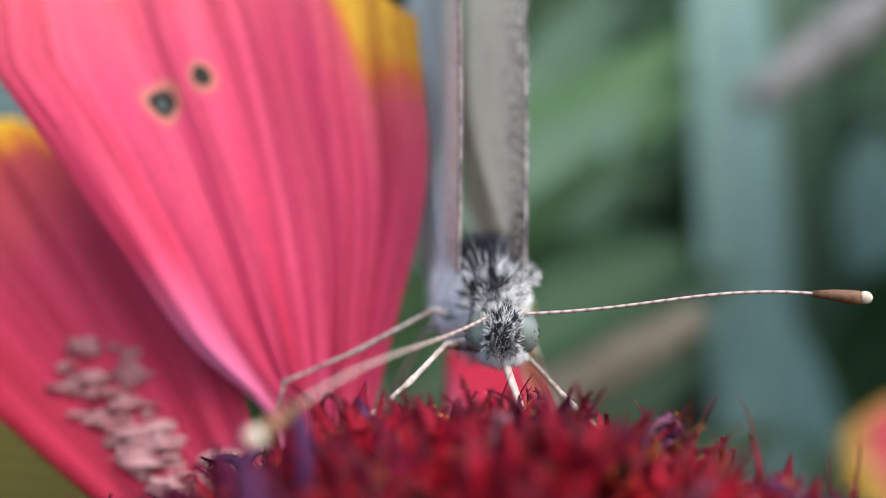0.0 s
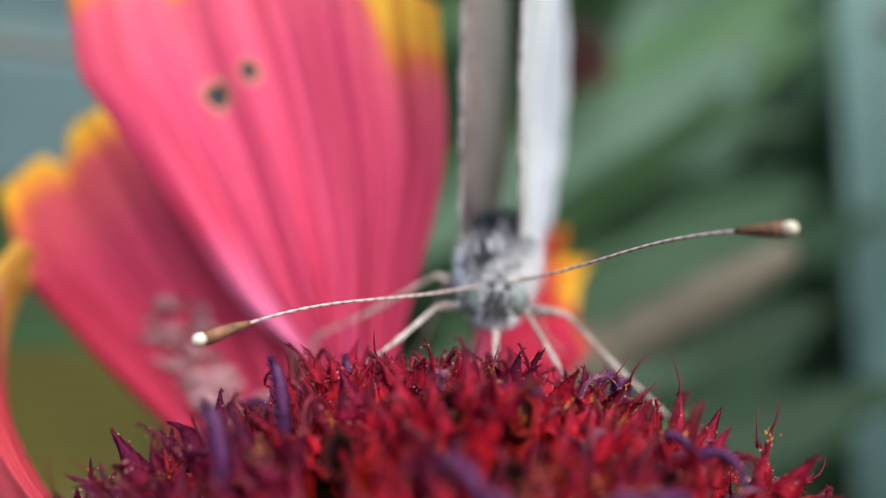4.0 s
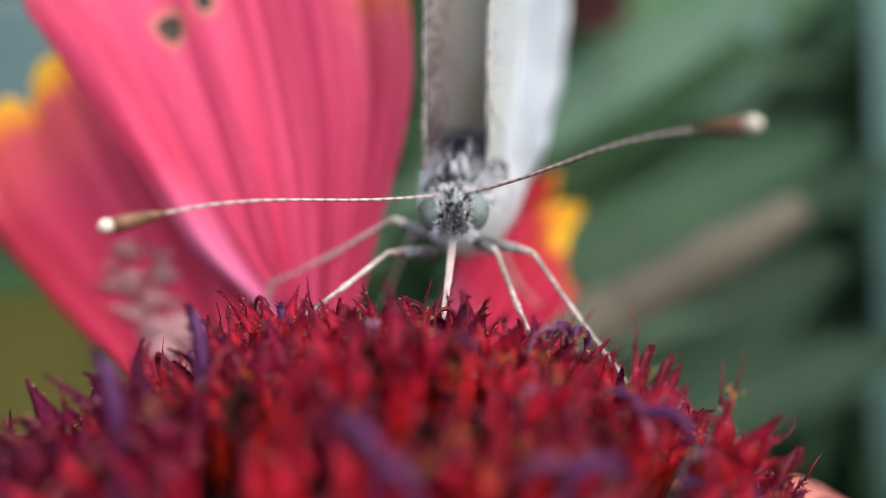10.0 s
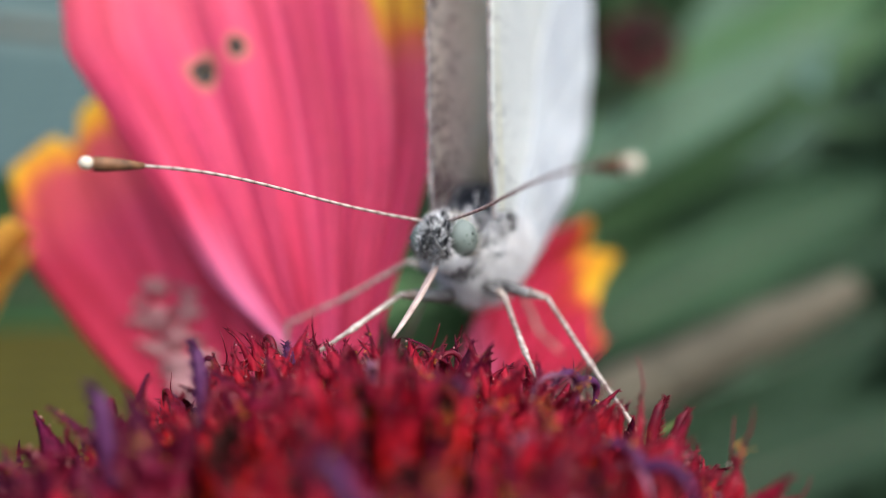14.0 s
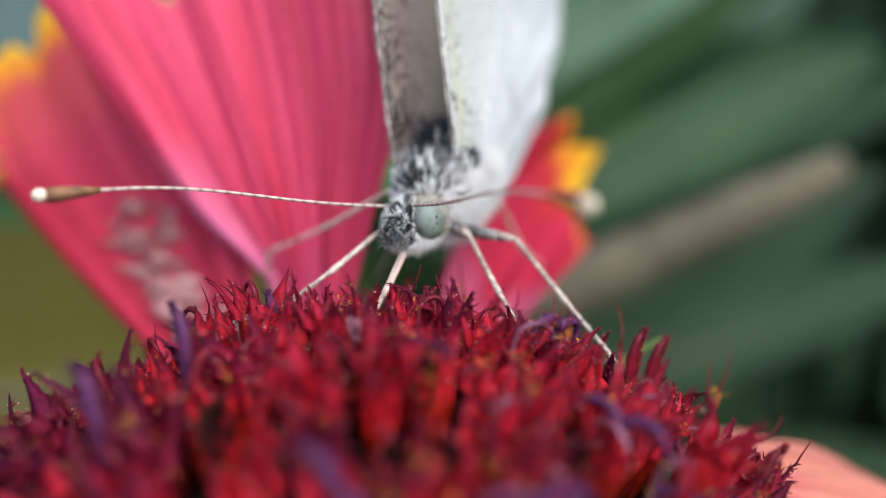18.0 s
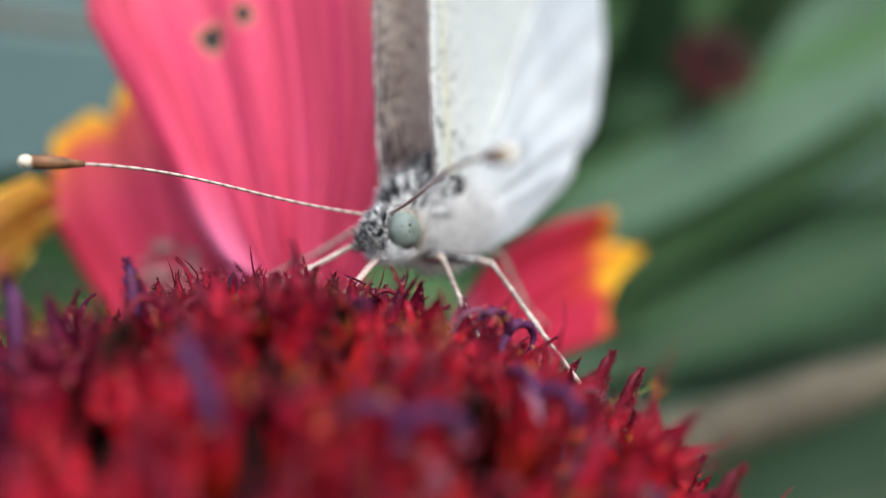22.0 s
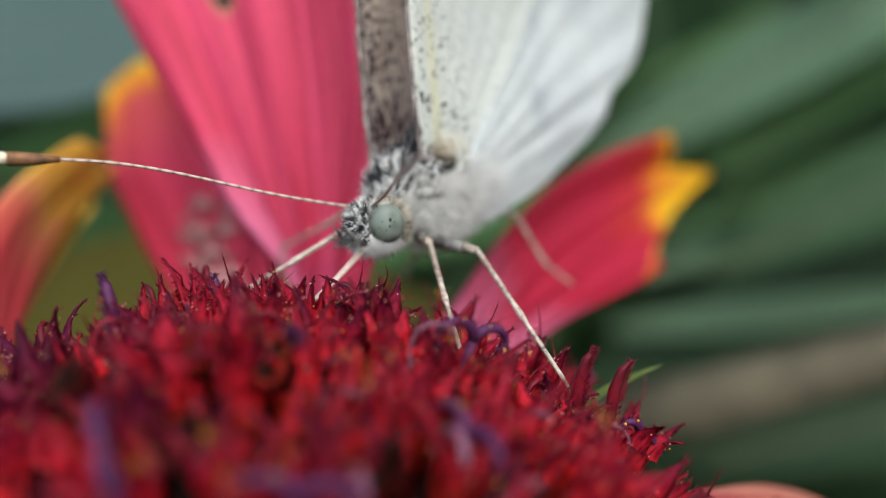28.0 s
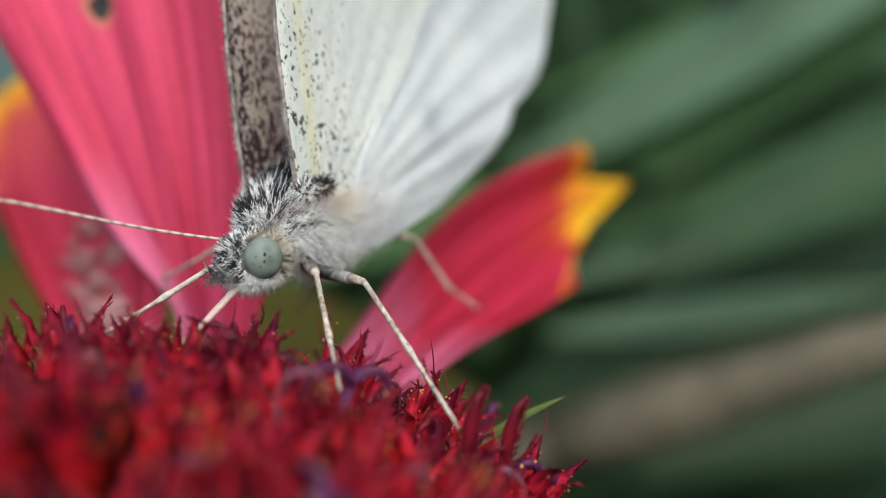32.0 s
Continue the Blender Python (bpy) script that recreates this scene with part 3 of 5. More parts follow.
def floret_mesh(seed, kind, skin):
    """A stout tube that parts into five narrow, barbed lobes drawn out to points, strewn with sticky grains."""
    rng = random.Random(seed)
    s = Soup()
    high = {"open": 2.5, "bud": 2.4, "thin": 1.8}[kind] * rng.uniform(0.92, 1.08)
    wide = {"open": 0.60, "bud": 0.50, "thin": 0.38}[kind] * rng.uniform(0.9, 1.12)
    levels = [(0.0, 0.24), (high * 0.45, wide * 0.78), (high * 0.8, wide), (high, wide * 0.96)]
    sides = 10
    for z, r in levels:
        for j in range(sides):
            a = 2 * math.pi * j / sides
            q = r * (1 + 0.09 * (-1) ** j)
            s.v.append((q * math.cos(a), q * math.sin(a), z))
    for k in range(len(levels) - 1):
        for j in range(sides):
            a, b = k * sides + j, k * sides + (j + 1) % sides
            s.f.append((a, b, b + sides, a + sides))
            s.s.append(0)
    spots = [Vector(v) for v in s.v[20:40]]
    for lobe in range(5):
        a0 = 2 * math.pi * (lobe * 2 + 1) / sides
        lean = {"open": rng.uniform(-0.1, 0.7), "bud": rng.uniform(-0.34, 0.0), "thin": rng.uniform(-0.2, 0.4)}[kind]
        tall = {"open": rng.uniform(0.6, 1.45), "bud": rng.uniform(0.6, 1.25), "thin": rng.uniform(0.5, 1.2)}[kind]
        twist, hook = rng.uniform(-0.5, 0.5), rng.choice((0.0, 0.1, 0.25, -0.25, 0.6)) * rng.uniform(0.5, 1.2)
        rows = []
        for f, half in ((0.0, 0.62), (0.18, 0.56), (0.38, 0.42), (0.58, 0.27), (0.78, 0.15), (0.93, 0.08)):
            r = wide + lean * tall * f**1.3 + hook * f**3
            ang = a0 + twist * f
            z = high + tall * (f - 0.22 * abs(hook) * f**4)
            row = []
            for w in (-1, 0, 1):
                d = half * wide * w
                ridge = 0.16 * half * (1 - abs(w)) * 2
                s.v.append(((r + ridge) * math.cos(ang) - d * math.sin(ang), (r + ridge) * math.sin(ang) + d * math.cos(ang), z - 0.05 * tall * abs(w)))
                row.append(len(s.v) - 1)
            # the inner face, so that a lobe has some body
            d = r - 0.3 * half * wide
            s.v.append((d * math.cos(ang), d * math.sin(ang), z))
            row.append(len(s.v) - 1)
            rows.append(row)
        rt = wide + lean * tall * 1.02 + hook * 1.15
        s.v.append((rt * math.cos(a0 + twist), rt * math.sin(a0 + twist), high + tall * (1 - 0.22 * abs(hook))))
        tip = len(s.v) - 1
        ring = ((0, 1), (1, 2), (2, 3), (3, 0))
        for p, q in zip(rows, rows[1:]):
            for a, b in ring:
                s.f.append((p[a], p[b], q[b], q[a]))
                s.s.append(0)
        for a, b in ring:
            s.f.append((rows[-1][a], rows[-1][b], tip))
            s.s.append(0)
        spots += [Vector(s.v[i]) for row in rows[:5] for i in row[:3]]
        up = (Vector(s.v[tip]) - Vector(s.v[rows[0][1]])).normalized()
        for h in range(13):
            # stiff barbs that point up along the lobe
            row = rows[rng.choice((1, 2, 3, 3, 4, 4, 5))]
            p = Vector(s.v[row[rng.randrange(3)]])
            g = (up + Vector((math.cos(a0) * 0.7, math.sin(a0) * 0.7, 0)) + Vector([rng.uniform(-0.8, 0.8) for _ in range(3)])).normalized()
            s.hair(p, p + g * rng.uniform(0.10, 0.26), 0.03, 1)
        if rng.random() < 0.14:
            # some lobes end in a dark, bent thread
            p = Vector(s.v[tip])
            bend = Vector((rng.uniform(-0.3, 0.3), rng.uniform(-0.3, 0.3), rng.uniform(0.1, 0.35)))
            s.tube([p - up * 0.15, p + up * 0.2, p + up * 0.4 + bend * 0.6, p + up * 0.5 + bend * 1.4], [0.035, 0.026, 0.02, 0.006], 4, 1)
    for k in range(16):
        a, z = rng.uniform(0, 6.28), rng.uniform(0.3, 1.0) * high
        r = wide * (0.6 + 0.4 * z / high)
        c, d = math.cos(a), math.sin(a)
        s.hair((r * c, r * d, z), ((r + rng.uniform(0.1, 0.2)) * c, (r + 0.15) * d, z + rng.uniform(0.05, 0.25)), 0.018, 1)
    if rng.random() < 0.4:
        # an arched, channelled arm, still dark red
        a = rng.uniform(0, 6.28)
        c, d = math.cos(a), math.sin(a)
        h, q = high + rng.uniform(0.1, 0.5), rng.uniform(0.25, 0.5)
        hook = [(0.2 * c, 0.2 * d, high * 0.7), (0.22 * c, 0.22 * d, h)]
        for f in (0.5, 1.0, 1.5, 2.0, 2.5, 3.0):
            r = 0.22 + q * (1 - math.cos(f))
            hook.append((r * c, r * d, h + q * 1.3 * math.sin(f)))
        s.tube(hook, [0.09, 0.09, 0.09, 0.085, 0.08, 0.07, 0.055, 0.02], 5, 1)
    # sticky grains all over the lobes, and here and there a dab of pollen
    for k in range(40):
        q = rng.choice(spots)
        s.ball((q.x + rng.gauss(0, 0.05), q.y + rng.gauss(0, 0.05), q.z + rng.gauss(0, 0.08)), rng.uniform(0.014, 0.036), 2, 5, 2 if k % 9 == 0 else 3)
    if rng.random() < 0.45:
        q = rng.choice(spots)
        for k in range(10):
            s.ball((q.x + rng.gauss(0, 0.1), q.y + rng.gauss(0, 0.1), q.z + rng.gauss(0, 0.14)), rng.uniform(0.018, 0.04), 3, 5, 2)
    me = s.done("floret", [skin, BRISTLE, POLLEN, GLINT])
    data = me.data
    bpy.data.objects.remove(me)
    return data


def style_mesh(seed):
    """Two violet, hairy arms that curl away from each other."""
    rng = random.Random(seed)
    s = Soup()
    turn, height = rng.uniform(0, 3.14), rng.uniform(2.5, 3.4)
    c, d = math.cos(turn), math.sin(turn)
    s.tube([(0, 0, 1.2), (0, 0, 2.0), (0, 0, height)], [0.10, 0.11, 0.13], 6)
    for sign in (1, -1):
        size, sweep = rng.uniform(0.3, 0.62), rng.uniform(1.2, 4.2)
        pts = []
        for k in range(9):
            a = sweep * k / 8
            x, z = size * (1 - math.cos(a)) * sign, height + size * math.sin(a) * 0.9
            pts.append((x * c, x * d, z))
        s.tube(pts, [0.13, 0.14, 0.15, 0.14, 0.13, 0.11, 0.09, 0.06, 0.02], 6)
        for k in range(90):
            p = Vector(rng.choice(pts[1:]))
            g = Vector([rng.uniform(-1, 1) for _ in range(3)]).normalized()
            s.hair(p + g * 0.1, p + g * rng.uniform(0.2, 0.28), 0.014)
    for k in range(6):
        p = rng.choice(s.v)
        s.ball(p, rng.uniform(0.03, 0.055), 3, 5, 1)
    ob = s.done("stigma", [STIGMA, POLLEN])
    data = ob.data
    bpy.data.objects.remove(ob)
    return data


# ---- ray petals of the flower ----
def rel(*p):
    return tuple(Vector(p) + OFF)


GROOVES = (-0.62, -0.34, -0.20, 0.02, 0.13, 0.36, 0.52, 0.74)
HA, HB = (0.312, 0.654, 0.008), (0.427, 0.662, 0.006)
petal("petal", PINK, (rel(-6, 8, -2.5), rel(-7, 9.5, 9), rel(-13.2, 13, 25)), (1, 0, 0.1), (1, 0.05, 0.2), 17.4, flower,
      cup=0.3, ridge=0.30, ns=110, nw=76, holes=(HA, HB), seed=3, label="upright pink petal with two bitten holes and yellow teeth", narrow=0.14, fan=1.0, short=0.26, bulge=0.13, tuck=0.5, grooves=GROOVES)
red_petal = petal("petal", RED, (rel(-8.5, 7, -4), rel(-14, 13, 2.5), rel(-23, 22.5, 14)), (0.7, -0.1, 0.7), (0.9, 0, 0.3), 14, flower,
      cup=0.4, ridge=0.13, notch=0.06, seed=7, label="dark red petal with a yellow tip behind the pink one", narrow=0.24, fan=1.0)
petal("petal", CORAL, (rel(-12.5, -1, -5), rel(-21.5, 2.5, -1.5), rel(-24.3, 17.5, 4.2)), (0.2, -0.2, 1), (0.7, -0.45, 0.6), 8, flower,
      cup=1.3, seed=11, label="coral petal with a yellow-orange tip curling over", narrow=0.3)
petal("petal", SCARLET, (rel(0.6, 7, -2.5), rel(2.0, 18, 1.2), rel(8.1, 30, 4.3)), (0.95, -0.1, -0.3), (0.36, 0.1, -0.93), 6.9, flower,
      cup=1.0, seed=13, label="red petal with yellow teeth reaching away behind the butterfly", narrow=0.5, notch=0.04, tooth=(0.15, 0.12), short=0.3)
petal("petal", PEACH, (rel(9, 3, -5), rel(17, 9, -6), rel(24, 17, -14)), (-0.5, 0.8, 0.1), (-0.5, 0.8, 0), 12, flower,
      cup=1.0, seed=17, label="pale coral petal drooping from the rim", narrow=0.3)


def bracts():
    rng = random.Random(21)
    for k in range(20):
        a = 2 * math.pi * k / 20 + rng.uniform(-0.1, 0.1)
        c, d = math.cos(a), math.sin(a)
        store = ([], [], [])
        leaf_into(store, (6.5 * c, 6.5 * d, 0.2), (c, d, rng.uniform(0.0, 0.5)), (0, 0, 1), rng.uniform(7, 9.5), 2.2, rng.uniform(0.0, 0.5), 6, 2)
        put("bract", store[0], store[1], BRACT, flower, None, store[2])
    store = ([], [], [])
    leaf_into(store, rel(5.0, 4.2, -3.0), (2.9, 1.0, 2.2), (-0.5, -0.3, 1), 4.4, 0.6, 0.10, 8, 2)
    put("bract", store[0], store[1], BRACT, flower, None, store[2])


bracts()


def husks():
    """Dry scraps stuck on the face of the red petal."""
    rng = random.Random(4)
    ob = new("husk_scraps")
    ob.location = Vector((-12.4, 11.2, 0.0)) * MM
    tagged(ob, "pale dry husk scraps stuck on the dark red petal", "plant debris")
    skin = np.array([v.co for v in red_petal.data.vertices]) / MM + np.array(flower.location - ob.location) / MM
    for mx, mz, n in ((-2.6, 2.4, 10), (-1.6, 1.1, 9), (-0.4, -0.2, 9), (0.9, -1.2, 10), (2.6, -1.9, 9), (3.8, -2.6, 6)):
        for k in range(n):
            s = Soup()
            c = Vector((mx + rng.uniform(-1.1, 1.1), 0, mz + rng.uniform(-0.9, 0.9)))
            near = np.argsort(np.hypot(skin[:, 0] - c.x, skin[:, 2] - c.z))[:10]
            c.y = float(skin[near, 1].min()) - 0.05
            for _ in range(2):
                d = Vector((rng.uniform(-0.6, 0.6), rng.uniform(-0.1, 0.1), rng.uniform(-0.2, 0.2)))
                s.ball(c + d, (rng.uniform(0.15, 0.75), 0.1, rng.uniform(0.08, 0.34)), 7, 11, 0, 0.5, rng)
            s.done("scrap", FRAGMENT, ob)


husks()

# ---- the butterfly: a still base with its legs; body, wings and head move on it ----
butterfly = new("butterfly")
butterfly.location = Vector((0, 5, 2)) * MM
tagged(butterfly, "white butterfly with grey-green eyes sipping on the flower's disc", "butterfly")
BASE = Vector((0, 5, 2))


def leg(points, radii, name="leg"):
    s = Soup()
    pts = [Vector(p) - BASE for p in points]
    joint = pts[0].lerp(pts[1], 0.72)
    s.tube([pts[0], joint], [radii[0], radii[0] * 0.72], 7, 1)
    s.tube([joint, pts[1]], [radii[0] * 0.7, 0.11], 7, 0)
    fine, rad = [], []
    for a, b in zip(pts[1:], pts[2:]):
        for k in range(6):
            fine.append(a.lerp(b, k / 6))
            rad.append(0.092 if len(fine) < 8 else 0.072)
    fine.append(pts[-1])
    rad.append(0.05)
    for k in range(len(rad)):
        if k % 6 == 0 and 0 < k < len(rad) - 1:
            rad[k] *= 1.3
    s.tube(fine, rad, 7, 0)
    for k in range(9, len(fine) - 1, 3):
        way = (fine[k + 1] - fine[k - 1]).normalized() * 0.05
        s.tube([fine[k] - way, fine[k] + way], [rad[k] * 1.12, rad[k] * 1.12], 7, 1)
    rng = random.Random(len(name) + int(pts[-1].x * 10))
    for k in range(50):
        i = rng.randrange(1, len(fine) - 1)
        p = fine[i].lerp(fine[i + 1], rng.random())
        g = Vector([rng.uniform(-1, 1) for _ in range(3)]).normalized()
        s.hair(p + g * 0.08, p + g * 0.17 + (fine[i + 1] - fine[i]).normalized() * 0.12, 0.012, 0)
    ob = s.done(name, [LEG, FEMUR], butterfly)
    claw = Soup()
    e, w = pts[-1], (pts[-1] - pts[-2]).normalized()
    for sg in (-1, 1):
        claw.tube([e, e + w * 0.15 + Vector((0.06 * sg, 0, 0.02)), e + w * 0.25 + Vector((0.1 * sg, 0, -0.08))], [0.03, 0.025, 0.006], 5)
    claw.done("claw", CLUB, ob)
    return ob


near_leg = leg(((0.2, 4.2, 3.7), (1.0, 3.0, 3.5), (2.0, 1.4, 1.9), (3.06, -0.4, 0.5)), (0.28,))
front_leg = leg(((0.6, 4.6, 3.6), (2.7, 3.2, 3.4), (4.3, 2.3, 1.45), (6.06, 1.0, -0.55)), (0.26,))
leg(((0.8, 7.0, 4.2), (2.2, 9.5, 3.8), (3.2, 11.0, 1.6), (4.2, 12.0, 0.6)), (0.22,))
leg(((-0.4, 4.0, 3.7), (-2.05, 2.5, 3.78), (-3.4, 1.2, 2.75), (-5.06, 0.2, 1.6)), (0.28,))
leg(((-0.5, 4.6, 4.2), (-2.0, 4.8, 4.9), (-4.6, 5.9, 3.4), (-7.2, 7.0, 2.2), (-7.4, 7.2, 1.2)), (0.26,))
leg(((-0.4, 7.0, 4.2), (-1.6, 9.2, 4.0), (-2.6, 10.4, 1.6), (-3.4, 11.2, 0.2)), (0.22,))

# parts below are built round the middle of the thorax; the head looks along -y
thorax = Soup()
thorax.ball((0, 0, 0), (1.08, 2.3, 1.40), 14, 20)
thorax.ball((0, -1.5, -0.35), (0.92, 1.1, 1.0), 10, 16)
thorax = thorax.done("thorax", SKIN, butterfly)


def patch(g, k, q=0.0):
    """Slow change over a body, for fur that grows in patches."""
    return noise.noise((g.x * k, g.y * k, g.z * k + q))


def fur(name, mat, parent, count, seed, keep, length, lie, shell=(1.10, 2.3, 1.42), mid=(0, 0, 0), thick=0.022):
    rng = random.Random(seed)
    s = Soup()
    made = 0
    while made < count:
        g = Vector([rng.gauss(0, 1) for _ in range(3)]).normalized()
        if not keep(g, rng):
            continue
        p = Vector([c + q * 0.97 * v for c, q, v in zip(mid, shell, g)])
        n = Vector([v / q for q, v in zip(shell, g)]).normalized()
        way = (n + Vector(lie) + Vector([rng.uniform(-0.35, 0.35) for _ in range(3)])).normalized()
        size = length * rng.uniform(0.6, 1.25)
        s.hair(p, p + way * size, thick * rng.uniform(0.7, 1.2), 0, tuple(Vector([rng.uniform(-0.08, 0.08) for _ in range(3)]) - Vector((0, 0, 0.04))))
        made += 1
    return s.done(name, mat, parent)


fur("dark_fur", DARKFUR, thorax, 3600, 31, lambda g, r: g.z > 0.1 and -0.75 < g.y < 0.9 and abs(g.x) < 0.68 + 0.25 * patch(g, 3), 0.6, (0, 0.9, 0.3), thick=0.024)
fur("slate_crest", DARKFUR, thorax, 1200, 38, lambda g, r: g.z > 0.5 and abs(g.x) < 0.6 and g.y > -0.05, 1.25, (0, 0.25, 0.9), thick=0.022)
fur("streak_fur", PALEFUR, thorax, 110, 37, lambda g, r: g.z > 0.1 and g.y < 0.1 and abs(g.x) > 0.15, 1.05, (0, 0.6, 0.6), thick=0.013)
fur("side_fur", PALEFUR, thorax, 1500, 39, lambda g, r: -0.2 < g.z < 0.6 and g.y < 0.3 and abs(g.x) > 0.7 + 0.2 * patch(g, 3), 0.62, (0, 0.35, 0.5), thick=0.013)
fur("pale_fur", PALEFUR, thorax, 3000, 32, lambda g, r: abs(g.x) > r.uniform(0.75, 0.95) or g.z < r.uniform(-0.1, 0.1), 0.55, (0, 0.15, 0.0), thick=0.014)
fur("collar_fur", PALEFUR, thorax, 1500, 33, lambda g, r: g.y < 0.35 and patch(g, 5, 2) < (0.08 if g.z < 0.3 else -0.16), 0.5, (0, 0.1, 0.5), (1.0, 1.2, 1.2), (0, -1.25, -0.1), 0.014)
fur("dark_collar", BLACK, thorax, 1100, 35, lambda g, r: g.y < 0.35 and g.z > -0.2 and patch(g, 5, 2) > (0.06 if g.z < 0.3 else -0.1), 0.46, (0, 0.1, 0.5), (1.0, 1.2, 1.2), (0, -1.25, -0.1), 0.02)
fur("flank_fur", PALEFUR, thorax, 2400, 36, lambda g, r: abs(g.x) > 0.4 and g.y > -0.3, 0.9, (0, 0.5, 0.15), (1.2, 2.8, 1.6), (0, 1.6, 0.1), 0.014)
# dark hairs painting in the shadow on the flank behind the eye
fur("flank_shade", FEMUR, thorax, 520, 40, lambda g, r: g.x > 0.6 and -0.75 < g.y < -0.25 and -0.3 < g.z < 0.25, 0.35, (0, 0.5, 0.1), (1.16, 2.3, 1.45), (0, 0.0, 0.0), 0.018)
fur("belly_fur", PALEFUR, thorax, 1800, 34, lambda g, r: g.z < 0.35, 0.8, (0, 0.2, -0.3), (1.08, 2.1, 1.38), (0, 0.5, -0.52), 0.015)

abdomen = Soup()
abdomen.tube([(0, 1.4, 0.1), (0, 3, 0.3), (0, 5, 0.7), (0, 7, 1.2), (0, 9, 1.8), (0, 10.4, 2.2)], [0.9, 0.95, 0.95, 0.85, 0.6, 0.15], 16)
abdomen = abdomen.done("abdomen", PALEFUR, butterfly)


def wing(name, outline, sign, yaw, mats, shift, us=40, vs=64, fold=False):
    """A thin wing in two layers, outer and inner; outline: (height, front, back) from the base up, sign +1: its left wing."""
    V, U, F, S = [], [], [], []
    heights = [o[0] for o in outline]
    a = radians(yaw)
    lean = 0.012 if sign > 0 else -0.006
    for i in range(vs + 1):
        z = heights[0] + (heights[-1] - heights[0]) * i / vs
        lo = float(np.interp(z, heights, [o[1] for o in outline]))
        hi = float(np.interp(z, heights, [o[2] for o in outline]))
        for j in range(us + 1):
            q = j / us
            u = lo + (hi - lo) * q
            ray_at = math.atan2(u + 0.3, z + 2.0) * 8.2
            rib = 0.035 * math.exp(-(((ray_at % 1.0) - 0.5) / 0.13) ** 2) - 0.022 * math.cos(2 * math.pi * ray_at)
            vein = rib * min(1, math.hypot(u, z) / 5)
            f = max(0.0, u) / 9
            pinch = 0.6 * min(1.0, max(0.0, (z - 1.5) / 4))
            bow = sign * (vein + lean * z + (-pinch * f**1.2 if f < 1 else -pinch + 0.6 * ((max(0, u) - 9) / 6.5) ** 1.3))
            if fold:
                # the hind margin is folded in along a crease that runs out to the corner
                below = (-1.9 + 0.38 * u) - z
                bow += sign * (-0.13 * math.exp(-((below / 0.35) ** 2)) - 0.16 * max(0.0, below) + 0.05 * math.sin(1.7 * u + 0.5) * min(1, max(0.0, below)))
            for k, off in ((0, 0.045), (1, -0.045)):
                x = sign * (1.17 + shift + off) + bow
                V.append((x + math.sin(a) * u * sign, -1.1 + math.cos(a) * u, 0.9 + z))
                U.append((max(0.0, min(1.0, (u + 0.2) / 20)), z / 24))
    at = lambda i, j, k: 2 * (i * (us + 1) + j) + k  # noqa: E731
    for i in range(vs):
        for j in range(us):
            f0 = (at(i, j, 0), at(i, j + 1, 0), at(i + 1, j + 1, 0), at(i + 1, j, 0))
            f1 = (at(i, j, 1), at(i + 1, j, 1), at(i + 1, j + 1, 1), at(i, j + 1, 1))
            F += [f0 if sign > 0 else f0[::-1], f1 if sign > 0 else f1[::-1]]
            S += [0, 1]
    for i in range(vs):
        F += [(at(i, 0, 0), at(i + 1, 0, 0), at(i + 1, 0, 1), at(i, 0, 1)), (at(i, us, 0), at(i, us, 1), at(i + 1, us, 1), at(i + 1, us, 0))]
        S += [0, 0]
    ob = put(name, V, F, mats, butterfly, S, U)
    return ob, [(V[at(i, 0, 0)], V[at(i, 0, 1)]) for i in range(vs + 1)]


FORE = ((-0.6, 0.3, 1.1), (0.0, -0.2, 3.4), (2.0, -0.35, 7.9), (5.0, -0.35, 14.6), (8.0, -0.15, 17.0), (12.0, 0.3, 17.5), (16.0, 1.2, 16.4), (20.0, 2.6, 13.6), (23.0, 4.6, 10.2), (24.2, 6.2, 8.1))
HIND = ((-2.3, 2.8, 3.8), (-2.0, 2.4, 5.0), (-1.2, 2.1, 7.8), (0.0, 2.3, 10.2), (0.9, 2.9, 11.8), (1.8, 3.7, 13.0), (3.0, 4.9, 13.9), (3.8, 5.7, 15.4), (4.5, 6.4, 16.3), (6.0, 7.6, 17.2), (8.0, 9.2, 18.0), (10.2, 10.9, 18.5), (13.0, 13.0, 18.4), (15.5, 15.3, 17.3), (16.5, 15.9, 16.6))
movers = [thorax, abdomen]
for sign, yaw in ((1, 1.0), (-1, 0.0)):
    fore, edge = wing("forewing", FORE, sign, yaw, [WING_OUT, WING_IN], 0.0)
    rim = Soup()
    rim.tube([(Vector(a) + Vector(b)) / 2 for a, b in edge], [0.085 - 0.001 * k for k in range(len(edge))], 6)
    rng = random.Random(41 + sign)
    for k in range(420):
        i = rng.randrange(0, len(edge) - 2)
        p = Vector(edge[i][0]).lerp(Vector(edge[i + 1][0]), rng.random())
        s2 = Vector((rng.uniform(-0.7, 0.7), -0.7, rng.uniform(0.1, 0.7))).normalized()
        rim.hair(p + s2 * 0.08, p + s2 * rng.uniform(0.16, 0.24), 0.022)
    rim.done("leading_edge", plain("edge_scales", (0.03, 0.018, 0.02), (0.46, 0.38, 0.34), 4200, 0.7), fore)
    hind, front = wing("hindwing", HIND, sign, yaw, [HIND_OUT, WING_IN], 0.14, fold=True)
    ridge = Soup()
    ridge.tube([Vector(a) + Vector((0.05 * sign, 0, 0)) for a, b in front[16:]], [0.03 + 0.006 * min(k, 8) for k in range(len(front) - 16)], 6)
    ridge.done("front_ridge", HIND_OUT, hind)
    movers += [fore, hind]

